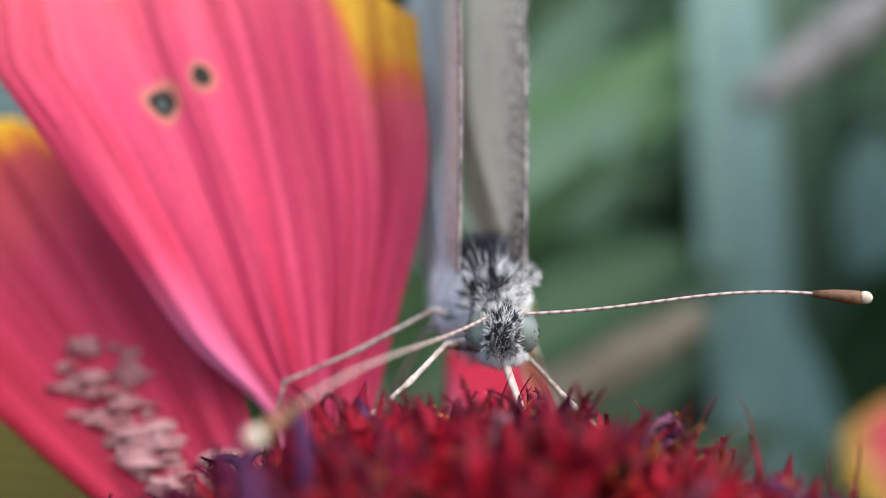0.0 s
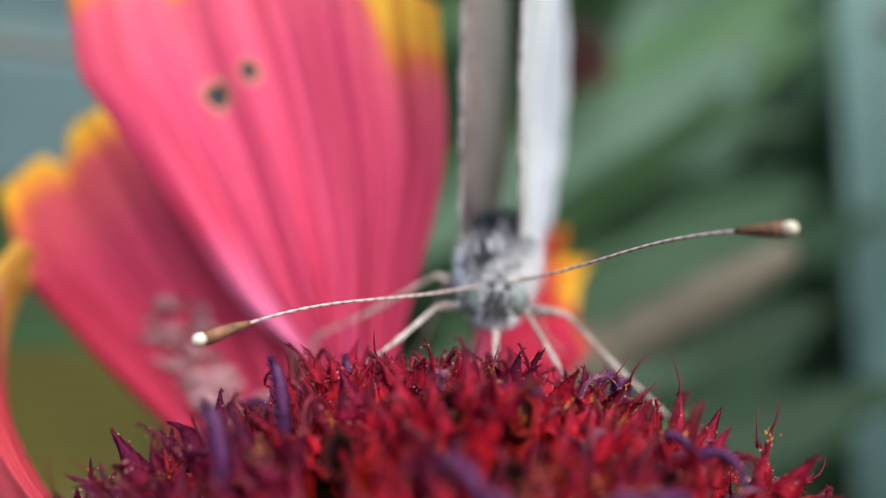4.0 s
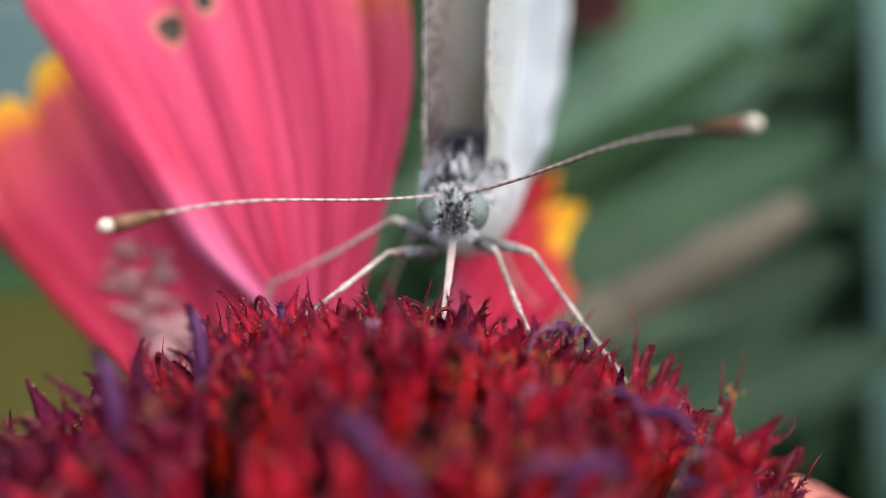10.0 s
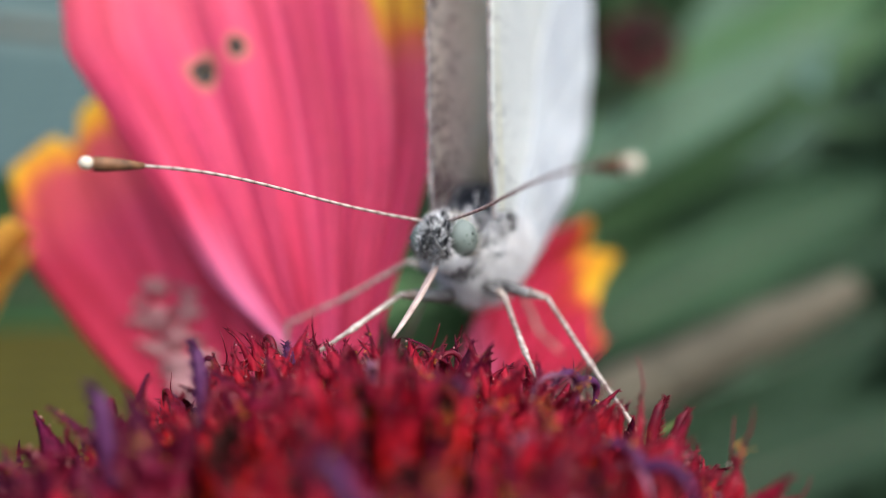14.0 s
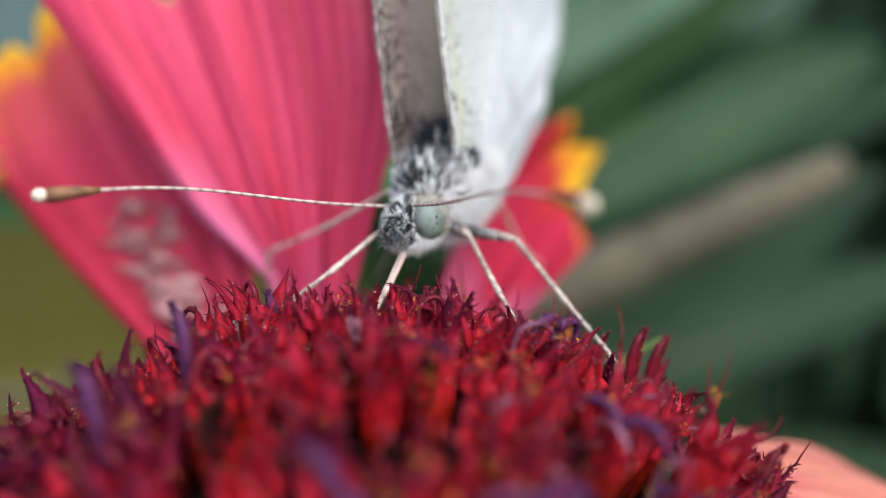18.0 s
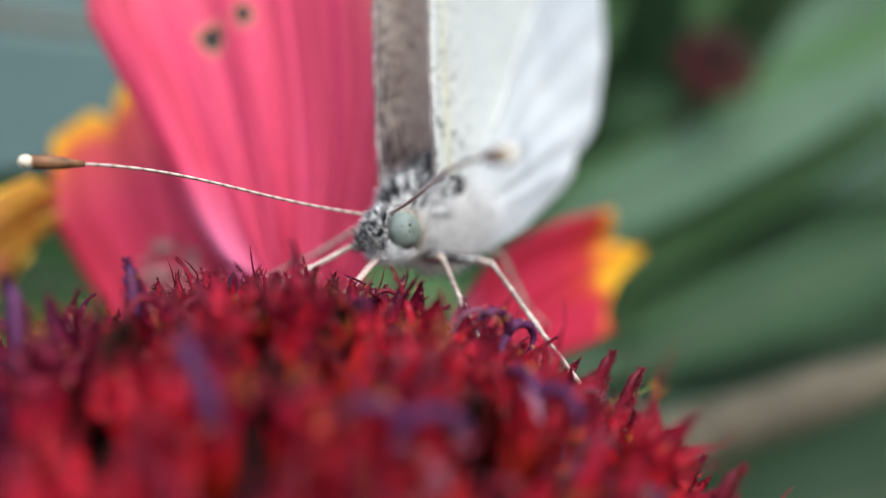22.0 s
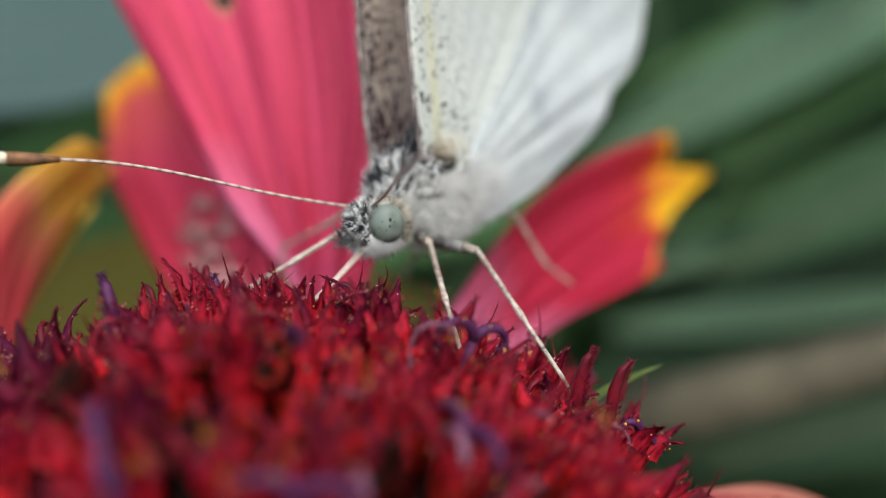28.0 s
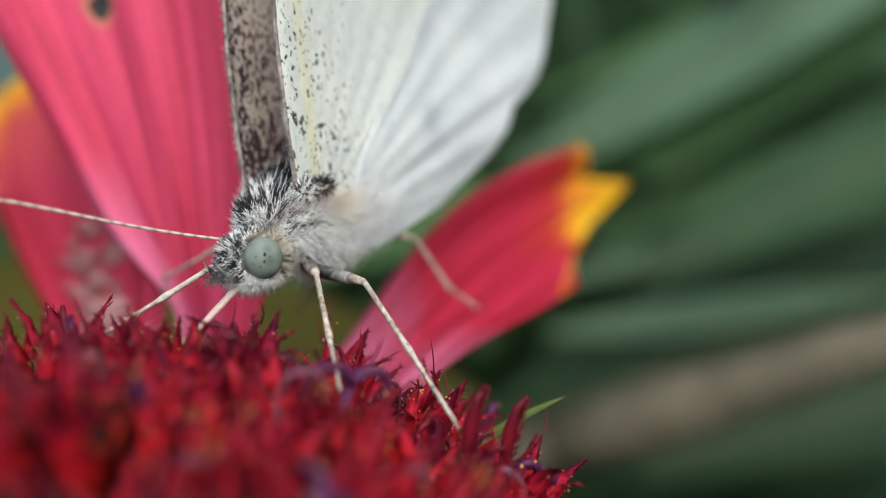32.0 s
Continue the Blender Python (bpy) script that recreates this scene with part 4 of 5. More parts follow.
fur("tegula_fur", BLACK, thorax, 340, 42, lambda g, r: patch(g, 3, 4) > -0.1, 0.34, (0.3, 0, 0.3), (0.2, 0.75, 0.22), (1.32, -0.6, 0.85), 0.02)
fur("tegula_tuft", PALEFUR, thorax, 120, 43, lambda g, r: True, 0.32, (0.5, 0, 0.3), (0.2, 0.25, 0.2), (1.38, -1.15, 0.75), 0.018)

# head, with its own sub-parts, turning at the neck
head = Soup()
head.ball((0, 0, 0), (0.68, 0.70, 0.74), 12, 16)
head.ball((0, -0.55, -0.12), (0.50, 0.58, 0.66), 8, 12)
head = head.done("head", SKIN, butterfly)

for sign in (1, -1):
    e = Soup()
    e.ball((0.68 * sign, -0.12, 0.02), (0.53, 0.62, 0.65), 16, 24)
    for fx, fz, r in ((-0.32, 0.16, 0.065), (-0.28, -0.12, 0.045), (0.05, 0.10, 0.030), (-0.10, -0.30, 0.028), (0.22, -0.14, 0.024), (-0.52, 0.05, 0.026)):
        # turned between straight ahead and outward
        a = radians(45 + 70 * fx)
        way = Vector((math.cos(a) * sign, -math.sin(a), 1.2 * fz)).normalized()
        e.ball((0.68 * sign + 0.527 * way.x, -0.12 + 0.637 * way.y, 0.02 + 0.647 * way.z), (r * 0.8, r * 0.8, r), 5, 8, 1)
    e.done("eye", [EYE, FLECK], head, "grey-green compound eye with dark flecks")
    p = Soup()
    p.tube([(0.28 * sign, -0.55, -0.6), (0.33 * sign, -1.0, -0.55), (0.30 * sign, -1.35, -0.25), (0.28 * sign, -1.6, 0.1)], [0.10, 0.11, 0.08, 0.02], 7)
    rng = random.Random(50 + sign)
    for k in range(70):
        q = Vector((0.3 * sign, -0.55 - rng.random(), -0.55 + 0.3 * rng.random()))
        g = Vector((rng.uniform(-0.8, 0.8), -0.6, rng.uniform(-0.9, 0.3))).normalized()
        p.hair(q, q + g * rng.uniform(0.25, 0.55), 0.018)
    p.done("palp", FEMUR, head)
fur("crest", PALEFUR, head, 1000, 51, lambda g, r: g.y < 0.6 and abs(g.x) < 0.72 and patch(g, 4, 1) < 0.16, 0.34, (0, -0.4, 0.2), (0.72, 0.92, 0.78), (0, -0.15, 0), 0.014)
fur("dark_crest", BLACK, head, 700, 52, lambda g, r: g.y < 0.4 and abs(g.x) < 0.66 and g.z > -0.6 and patch(g, 4, 1) > 0.10, 0.32, (0, -0.4, 0.2), (0.72, 0.93, 0.78), (0, -0.15, 0), 0.022)
fur("face_patch", BLACK, head, 300, 58, lambda g, r: g.y < -0.6 and abs(g.x) < 0.3 and abs(g.z) < 0.45, 0.28, (0, -0.4, -0.2), (0.72, 0.96, 0.78), (0, -0.15, 0), 0.024)
fur("orbit_fur", BUFF, head, 800, 55, lambda g, r: abs(g.x) > 0.2 and (g.y > 0.45 or g.z > 0.7) and patch(g, 6, 3) < 0.08, 0.30, (0, 0.1, 0.2), (0.95, 0.82, 0.84), (0, 0.1, 0.0), 0.013)
fur("dark_orbit_fur", BLACK, head, 500, 56, lambda g, r: abs(g.x) > 0.2 and (g.y > 0.45 or g.z > 0.7) and patch(g, 6, 3) > 0.04, 0.28, (0, 0.1, 0.2), (0.95, 0.82, 0.84), (0, 0.1, 0.0), 0.018)
fur("cheek_fur", PALEFUR, head, 800, 53, lambda g, r: g.z < -0.5 and patch(g, 5, 7) < 0.15, 0.46, (0, -0.35, -0.6), (0.78, 0.82, 0.74), (0, 0, -0.05), 0.014)
fur("beard", PALEFUR, head, 420, 59, lambda g, r: g.z < -0.35 and g.y < -0.1 and abs(g.x) > 0.12, 0.5, (0, -0.3, -1.0), (0.62, 0.85, 0.74), (0, -0.15, -0.02), 0.014)
fur("neck_fur", BUFF, head, 700, 54, lambda g, r: g.y > 0.35, 0.45, (0, 0.3, 0.1), (0.85, 0.78, 0.8), (0, 0.1, 0), 0.014)
tongue = Soup()
for side_y in (-0.045, 0.045):
    # along +x from its root, the two halves side by side
    tongue.tube([(-0.1, side_y, 0.0), (0.6, side_y, -0.03), (1.6, side_y * 0.9, -0.05), (2.6, side_y * 0.7, 0.0), (3.3, side_y * 0.5, 0.06)], [0.10, 0.10, 0.085, 0.07, 0.04], 8)
tongue = tongue.done("proboscis", TONGUE, head)
TONGUE_ROOT = Vector((0, -0.5, -0.62))


def antenna():
    """Along +x from its root, thickening into a flattened club with a cream end."""
    s = Soup()
    pts = []
    for k in range(41):
        f = k / 40
        pts.append((10.9 * f, 0, 0.28 * math.sin(math.pi * f) - 0.14 * math.sin(2 * math.pi * f)))
    s.tube(pts[:36], [0.050 + 0.006 * (k % 2) for k in range(36)], 7, 0)
    s.tube([pts[34], pts[36], pts[38], pts[39]], [0.09, 0.17, 0.22, 0.22], 9, 1)
    s.ball((10.8, 0, pts[39][2]), (0.22, 0.21, 0.20), 8, 10, 2)
    return s.done("antenna", [ANTENNA, CLUB, CREAM], head)


ANT_ROOT = {1: Vector((0.30, -0.45, 0.62)), -1: Vector((-0.30, -0.45, 0.62))}
antennae = {1: antenna(), -1: antenna()}


# ---- plants behind: single leaves first, then the mass of foliage ----
def leaf(mat, base, way, up, length, width, droop, label, name="leaf", nw=6):
    ob = new(name)
    ob.location = Vector(base) * MM
    store = ([], [], [])
    leaf_into(store, (0, 0, 0), way, up, length, width, droop, 14, nw)
    put("blade", store[0], store[1], mat, ob, None, store[2])
    rib = Soup()
    V = store[0]
    rib.tube([V[i * (nw + 1) + nw // 2] for i in range(15)], [width * 0.03 * (1.1 - i / 14) for i in range(15)], 6)
    rib.done("midrib", STEM, ob)
    return tagged(ob, label, "leaf", "single leaves behind the flower")


leaf(LEAF_DULL, (-115, 70, 36), (1, -0.1, -0.12), (0.1, -0.8, 0.5), 100, 62, 0.0, "broad blue-green leaf with a pale midrib")
leaf(LEAF_PALE, (198, 300, -300), (0.0, 0.05, 1), (0.3, -1, 0), 690, 58, 0.03, "long upright blue-green leaf")
leaf(LEAF_PALE, (262, 290, -200), (0.12, 0.05, 1), (0.3, -1, 0), 420, 60, 0.03, "upright pale leaf beside a taller one")
leaf(LEAF_BLUE, (232, 330, -320), (0.05, 0.05, 1), (0.25, -1, 0), 640, 76, 0.03, "broad upright blue-green leaf behind the pale ones")
leaf(LEAF_BRIGHT, (205, 320, -330), (0.1, 0.05, 1), (0.2, -1, 0), 330, 90, 0.03, "broad fresh green leaf low behind the others")
leaf(LEAF_PALE, (212, 262, 16), (0.3, 0.05, 1), (0.3, -1, 0.2), 62, 40, 0.05, "pale blue-green leaf tip behind the other bloom")
leaf(LEAF_PALE, (166, 256, -120), (0.1, 0.0, 1), (0.2, -0.9, 0.4), 125, 62, 0.05, "broad pale leaf low behind the disc")
# added leaf whose pale colour stands in for a blurred highlight
leaf(LEAF_PALE, (46, 150, 22), (0.6, 0.0, 0.8), (-0.3, -0.9, 0.3), 36, 18, 0.0, "short pale leaf added for a blurred highlight")
leaf(LEAF_BLUE, (-14, 128, 0), (0.9, 0.0, 0.55), (-0.2, -0.9, 0.4), 95, 15, 0.05, "blue-green lance-shaped leaf behind the wings")
leaf(LEAF_BRIGHT, (2, 134, 2), (0.9, 0.0, 0.75), (-0.2, -0.9, 0.4), 100, 20, 0.05, "fresh green leaf behind the wings")
leaf(LEAF_BLUE, (0, 162, -16), (0.9, 0.1, 0.6), (-0.2, -0.9, 0.4), 95, 22, 0.0, "blue-green leaf with a dull sheen")
leaf(LEAF_BRIGHT, (10, 130, 0), (1, 0.3, 0.75), (-0.2, -0.9, 0.5), 105, 13, 0.05, "narrow fresh green leaf slanting upward")
leaf(LEAF_DARK, (10, 110, -14), (1, 0.3, 0.55), (-0.2, -0.8, 0.6), 78, 16, 0.1, "narrow blue-green leaf slanting upward")
leaf(LEAF_SHADY, (10, 100, -42), (1, 0.2, 0.35), (-0.2, -0.8, 0.6), 84, 14, 0.1, "lance-shaped leaf in a green darkened for shade")
leaf(LEAF_SHADY, (-20, 120, -50), (1, 0.1, 0.5), (-0.2, -0.8, 0.6), 110, 30, 0.1, "lance-shaped leaf in a green darkened for shade")
leaf(LEAF_BLUE, (38, 176, 14), (0.5, 0.2, 1.0), (-0.3, -0.8, 0.4), 95, 24, 0.0, "blue-green leaf with a dull sheen")
for mat, base, way, length, width, droop in (
        (LEAF_BLUE, (-8, 128, -20), (36, 6, 11), 64, 6, 0.05), (LEAF_BRIGHT, (-4, 140, -3), (32, 6, 18), 66, 5, 0.04), (LEAF_BLUE, (-6, 120, -27), (37, 6, 5), 58, 7, -0.06),
        (LEAF_BLUE, (4, 150, 4), (27, 6, 20), 60, 5, 0.05), (LEAF_BRIGHT, (-2, 134, -13), (31, 6, 14), 62, 6, 0.0), (LEAF_BRIGHT, (-14, 150, 14), (32, 6, 16), 60, 5, -0.03)):
    leaf(mat, base, way, (-0.2, -0.8, 0.6), length, width, droop, "narrow grass-like green leaf slanting among broader ones")
leaf(LEAF_OLIVE, (-90, 52, -26), (1, -0.05, 0.12), (0, -0.9, 0.5), 88, 34, 0.0, "withered olive-yellow leaf low among the stems")
leaf(LEAF_BRIGHT, (-130, 100, -6), (1, 0.0, 0.05), (0, -0.8, 0.6), 120, 44, 0.05, "dark green leaf in shade")


def dry_stalk(place, pts, radii, label, mat=STALK):
    ob = new("dry_stalk")
    ob.location = Vector(place) * MM
    tagged(ob, label, "stalk")
    s = Soup()
    s.tube(pts, radii, 10)
    s.done("shaft", mat, ob)
    # the torn sheath of an old leaf round the shaft
    n = Soup()
    a, b = Vector(pts[1]), Vector(pts[2])
    n.tube([a, a.lerp(b, 0.4), b], [radii[1] * 1.12, radii[1] * 1.2, radii[2] * 1.02], 10)
    n.done("sheath", mat, ob)
    return ob


swaying_stalk = dry_stalk((3, 52, -13), [(-45, -8, -22), (0, 0, 0), (14, 2, 5), (26, 3.6, 9.5), (34, 4.6, 12.5)], [2.4, 2.6, 2.8, 2.6, 1.6], "brownish hairy stalk slanting behind the flower")
dry_stalk((112, 170, 57), [(0, 0, 0), (22, 5, 15), (44, 10, 30), (90, 20, 60)], [4, 6, 7, 7], "pale grey-brown dead stalk high among the leaves", plain("bleached_stalk", (0.24, 0.20, 0.17), (0.40, 0.35, 0.31), 300, 0.8))


def other_bloom(place, turn, size, mat, label, count=11):
    ob = new("blanket_flower")
    ob.location = Vector(place) * MM
    ob.rotation_euler = turn
    tagged(ob, label, "flower")
    core = Soup()
    core.ball((0, 0, 1), (size * 0.36, size * 0.36, size * 0.2), 8, 18, 0, 0.08, random.Random(3))
    core.done("disc_base", RECEPTACLE, ob)
    for k in range(count):
        a = 2 * math.pi * k / count
        c, d = math.cos(a), math.sin(a)
        petal("petal", mat, ((size * 0.3 * c, size * 0.3 * d, 0), (size * 0.8 * c, size * 0.8 * d, size * 0.1), (size * 1.1 * c, size * 1.1 * d, -size * 0.25)), (-d, c, 0), (-d, c, 0), size * 0.55, ob,
              ns=12, nw=12, seed=60 + k, ridge=0.12)
    st = Soup()
    st.tube([(0, 0, 0), (2, 1, -60), (0, 4, -320)], [2, 1.6, 1.8], 8)
    st.done("stem", STEM, ob)


other_bloom((58, 43, -9.5), (0.5, -0.2, 0), 12, CORAL, "second blanket flower, red-orange with yellow tips")
other_bloom((26, 122, 41), (1.2, 0, 0.2), 7, FADED, "dark red faded bloom deep in the foliage", 9)


def foliage():
    rng = random.Random(77)
    stores = {k: ([], [], []) for k in range(4)}
    for k in range(2600):
        a = radians(rng.uniform(-85, 85))
        d = rng.uniform(170, 520)
        x, y, z = d * math.sin(a), d * math.cos(a), rng.uniform(-340, 230)
        if d < 430 and 12 < math.degrees(a) < 54 and z > -240:
            continue
        way = (rng.uniform(-0.3, 1.0), rng.uniform(-0.5, 0.3), rng.uniform(0.2, 1.1))
        # high on the right, brighter leaf colours stand in for stronger light
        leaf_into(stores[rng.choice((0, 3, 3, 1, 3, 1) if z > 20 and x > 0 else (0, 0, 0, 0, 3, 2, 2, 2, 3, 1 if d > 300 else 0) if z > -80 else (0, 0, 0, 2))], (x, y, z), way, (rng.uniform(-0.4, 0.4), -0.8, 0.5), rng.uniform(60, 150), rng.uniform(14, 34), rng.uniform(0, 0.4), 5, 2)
    # low growth over the rest of the bed
    for k in range(1500):
        a, d = rng.uniform(0, 6.283), rng.uniform(110, 820)
        way = (rng.uniform(-1, 1), rng.uniform(-1, 1), rng.uniform(0.2, 0.9))
        leaf_into(stores[rng.choice((0, 0, 2, 3))], (d * math.cos(a), d * math.sin(a), rng.uniform(-345, -190)), way, (rng.uniform(-0.4, 0.4), rng.uniform(-0.4, 0.4), 1), rng.uniform(60, 130), rng.uniform(16, 34), rng.uniform(0, 0.4), 5, 2)
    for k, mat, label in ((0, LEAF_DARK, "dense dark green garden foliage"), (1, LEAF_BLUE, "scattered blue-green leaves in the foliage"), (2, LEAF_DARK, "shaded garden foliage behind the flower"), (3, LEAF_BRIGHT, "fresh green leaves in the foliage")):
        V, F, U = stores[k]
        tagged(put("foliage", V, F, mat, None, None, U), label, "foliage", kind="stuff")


foliage()


def hedge():
    """A closed green growth round the garden bed, far behind the leaves."""
    V, F = [], []
    n = 72
    for i in range(n):
        a = 2 * math.pi * i / n
        for k, z in enumerate((-380, -100, 150, 420)):
            r = 900 + 120 * noise.noise((3 * math.cos(a), 3 * math.sin(a), k * 0.7))
            low = 0.35 if math.sin(a) < -0.15 and z > 0 else 1.0
            V.append((r * math.cos(a), r * math.sin(a), low * z + 60 * noise.noise((5 * math.cos(a), 5 * math.sin(a), 9))))
    for i in range(n):
        for k in range(3):
            a, b = i * 4 + k, ((i + 1) % n) * 4 + k
            F.append((a, a + 1, b + 1, b))
    # the far side and the top of the hedge, so that it is a solid growth
    for x, y, z in V[:]:
        r = math.hypot(x, y)
        V.append((x * (1 + 130 / r), y * (1 + 130 / r), z - 10))
    m = 4 * n
    for i in range(n):
        j = (i + 1) % n
        for k in range(3):
            F.append((m + i * 4 + k, m + j * 4 + k, m + j * 4 + k + 1, m + i * 4 + k + 1))
        F.append((i * 4 + 3, j * 4 + 3, m + j * 4 + 3, m + i * 4 + 3))
        F.append((i * 4, m + i * 4, m + j * 4, j * 4))
    tagged(put("backdrop", V, F, plain("hedge_green", (0.018, 0.04, 0.02), (0.06, 0.11, 0.05), 14, 0.9, bump=0.01)), "dark green hedge round the bed", "hedge", kind="structure")


hedge()

# ---- florets of the disc, with a few gaps and some tall violet ones still shut ----
PITS = ((0.1, -6.4), (-1.75, -6.6), (-0.4, -9.2), (-4.6, -8.0), (3.6, -7.6))


def florets():
    rng = random.Random(8)
    kinds = {}
    for skin in (FLORET, RIPE):
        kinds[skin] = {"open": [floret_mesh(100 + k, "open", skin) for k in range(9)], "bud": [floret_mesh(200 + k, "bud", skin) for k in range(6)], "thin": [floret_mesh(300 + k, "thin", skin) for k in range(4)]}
    styles = [style_mesh(400 + k) for k in range(8)]
    count = 225
    for k in range(count):
        r = RIM * 0.985 * math.sqrt((k + 0.4) / count)
        a = k * 2.399963
        x, y = r * math.cos(a) + rng.uniform(-0.14, 0.14), r * math.sin(a) + rng.uniform(-0.14, 0.14)
        kind = rng.choice(("open", "open", "bud", "thin") if r > 4 else ("bud", "open", "open", "thin"))
        skin = RIPE if x < -5.2 + rng.gauss(0, 1.2) or rng.random() < 0.03 else FLORET
        lean = 0.055 * r + 0.17 * max(0, r - 10) + rng.gauss(0, 0.16)
        if any(math.hypot(x + CX - px, y + CY - py) < 0.78 for px, py in PITS) or (rng.random() < 0.04 and r > 3):
            continue
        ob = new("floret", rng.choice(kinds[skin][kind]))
        ob.parent = flower
        tip = rng.uniform(0.8, 1.15)
        m = Matrix.Translation(Vector((x, y, top_of(r) - 3.15 + 9)) * MM) @ Matrix.Rotation(a, 4, "Z") @ Matrix.Rotation(lean, 4, "Y") @ Matrix.Rotation(rng.uniform(0, 6.28), 4, "Z") @ Matrix.Diagonal((1.15, 1.15, tip * 1.06, 1))
        ob.matrix_local = m
        if kind == "open" and rng.random() < 0.17 and r > 3:
            st = new("stigma", rng.choice(styles))
            st.parent = ob
            st.matrix_local = Matrix.Rotation(rng.uniform(0, 6.28), 4, "Z")


florets()


def pit_cups():
    """Open cups, added for the dark slits between florets; shade painted in their throats."""
    rng = random.Random(61)
    for x, y in PITS:
        dx, dy = x - CX, y - CY
        s = Soup()
        sides = 14
        rings = ((0.30, -1.6, 0), (0.55, -0.5, 0), (0.62, 0.0, 0), (0.60, 0.08, 0), (0.50, 0.02, 0), (0.42, -0.5, 1), (0.30, -1.3, 1), (0.05, -1.4, 1))
        for r, z, _ in rings:
            for j in range(sides):
                a = 2 * math.pi * j / sides
                q = r * (1 + 0.07 * math.sin(5 * a) + rng.uniform(-0.04, 0.04))
                s.v.append((q * 0.66 * math.cos(a), q * 1.1 * math.sin(a), z + (rng.uniform(-0.07, 0.12) if -0.1 < z else 0)))
        for k in range(len(rings) - 1):
            for j in range(sides):
                a, b = k * sides + j, k * sides + (j + 1) % sides
                s.f.append((a, b, b + sides, a + sides))
                s.s.append(rings[k + 1][2])
        for k in range(24):
            p = Vector(rng.choice(s.v[28:56]))
            s.hair(p, p + Vector((rng.uniform(-0.1, 0.1), rng.uniform(-0.1, 0.1), rng.uniform(0.08, 0.2))), 0.018, 2)
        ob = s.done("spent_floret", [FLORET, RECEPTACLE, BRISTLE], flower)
        ob.matrix_local = Matrix.Translation((Vector((dx, dy, top_of(math.hypot(dx, dy)) + 9.1))) * MM) @ Matrix.Rotation(radians(rng.uniform(42, 54)), 4, "X")


pit_cups()


def tall_spikes():
    """Violet, bristly styles that stand up straight above their neighbours."""
    rng = random.Random(19)
    for x, y, top, lean in ((-6.6, -3.9, 2.85, -0.5), (-7.5, -7.4, 2.3, -0.7), (-4.9, -1.0, 2.5, -0.3), (6.3, 0.9, 0.75, 0.6), (7.2, 2.0, 0.2, 0.7), (2.6, -8.6, 1.5, 0.5), (9.4, -2.8, -1.6, 0.9)):
        s = Soup()
        h = 3.4
        pts = [Vector((0, 0, 0)), Vector((0, 0, h * 0.4)), Vector((lean * 0.2, 0, h * 0.7)), Vector((lean * 0.5, 0, h * 0.9)), Vector((lean * 0.9, 0.05, h))]
        s.tube(pts, [0.16, 0.19, 0.21, 0.15, 0.03], 7)
        for k in range(320):
            f = rng.uniform(0.25, 1)
            c = Vector((lean * 0.9 * f * f, 0, h * f))
            a = rng.uniform(0, 6.28)
            g = Vector((math.cos(a), math.sin(a), 0.7)).normalized()
            q = 0.19 * (1 - 0.8 * max(0, f - 0.6) / 0.4)
            s.hair(c + g * q * 0.8, c + g * (q + rng.uniform(0.06, 0.24)), 0.022)
        ob = s.done("style", STIGMA if top > 1.7 else BRISTLE, flower)
        ob.location = (Vector((x, y, top - h)) + OFF) * MM


tall_spikes()


def straps():
    """Broad violet arms that rise between the florets and curl over."""
    rng = random.Random(29)
    spots = [(2.85, -8.1), (5.85, -6.0), (2.9, -9.3), (6.9, -6.9), (-2.0, -3.7), (2.35, -2.9), (1.75, -6.6), (4.2, -5.5), (5.6, -3.4), (7.4, -1.6), (6.8, 0.4), (3.4, 1.6)]
    for x, y in spots:
        dx, dy = x - CX, y - CY
        r = math.hypot(dx, dy)
        out = Vector((dx, dy, 0)).normalized()
        turn = rng.uniform(-1.0, 1.0)
        out = Vector((out.x * math.cos(turn) - out.y * math.sin(turn), out.x * math.sin(turn) + out.y * math.cos(turn), 0))
        across = Vector((-out.y, out.x, 0))
        size, sweep, wide = rng.uniform(0.4, 0.7), rng.uniform(2.0, 3.8), rng.uniform(0.11, 0.18)
        s = Soup()
        line = [Vector((0, 0, -1.2)), Vector((0, 0, -0.5))]
        for k in range(11):
            a = sweep * k / 10
            line.append(out * (size * (1 - math.cos(a))) + Vector((0, 0, size * 1.2 * math.sin(a))))
        for k, c in enumerate(line):
            way = (line[min(k + 1, len(line) - 1)] - line[max(k - 1, 0)]).normalized()
            up = way.cross(across)
            half = wide * (1.0 if k < 9 else 1.0 - 0.22 * (k - 8))
            for j in range(8):
                b = 2 * math.pi * j / 8
                s.v.append(tuple(c + across * (half * math.cos(b)) + up * (half * 0.42 * math.sin(b))))
        for k in range(len(line) - 1):
            for j in range(8):
                b, e = k * 8 + j, k * 8 + (j + 1) % 8
                s.f.append((b, e, e + 8, b + 8))
                s.s.append(0)
        for k in range(110):
            c = rng.choice(line[2:])
            g = (across * rng.choice((-1, 1)) + Vector([rng.uniform(-0.6, 0.6) for _ in range(3)])).normalized()
            s.hair(c + g * wide * 0.8, c + g * (wide + rng.uniform(0.04, 0.14)), 0.012, rng.choice((0, 0, 1)))
        for k in range(12):
            s.ball(rng.choice(s.v[16:100]), rng.uniform(0.015, 0.03), 2, 4, 1)
        ob = s.done("style", [STRAP, GLINT], flower)
        ob.location = (Vector((x, y, top_of(r) + rng.uniform(-0.6, -0.15))) + OFF) * MM


straps()


# ---- what moves ----
def body_pose(x, y, z, lean, turn):
    return pose(x * MM, y * MM, z * MM, 0, lean, turn)


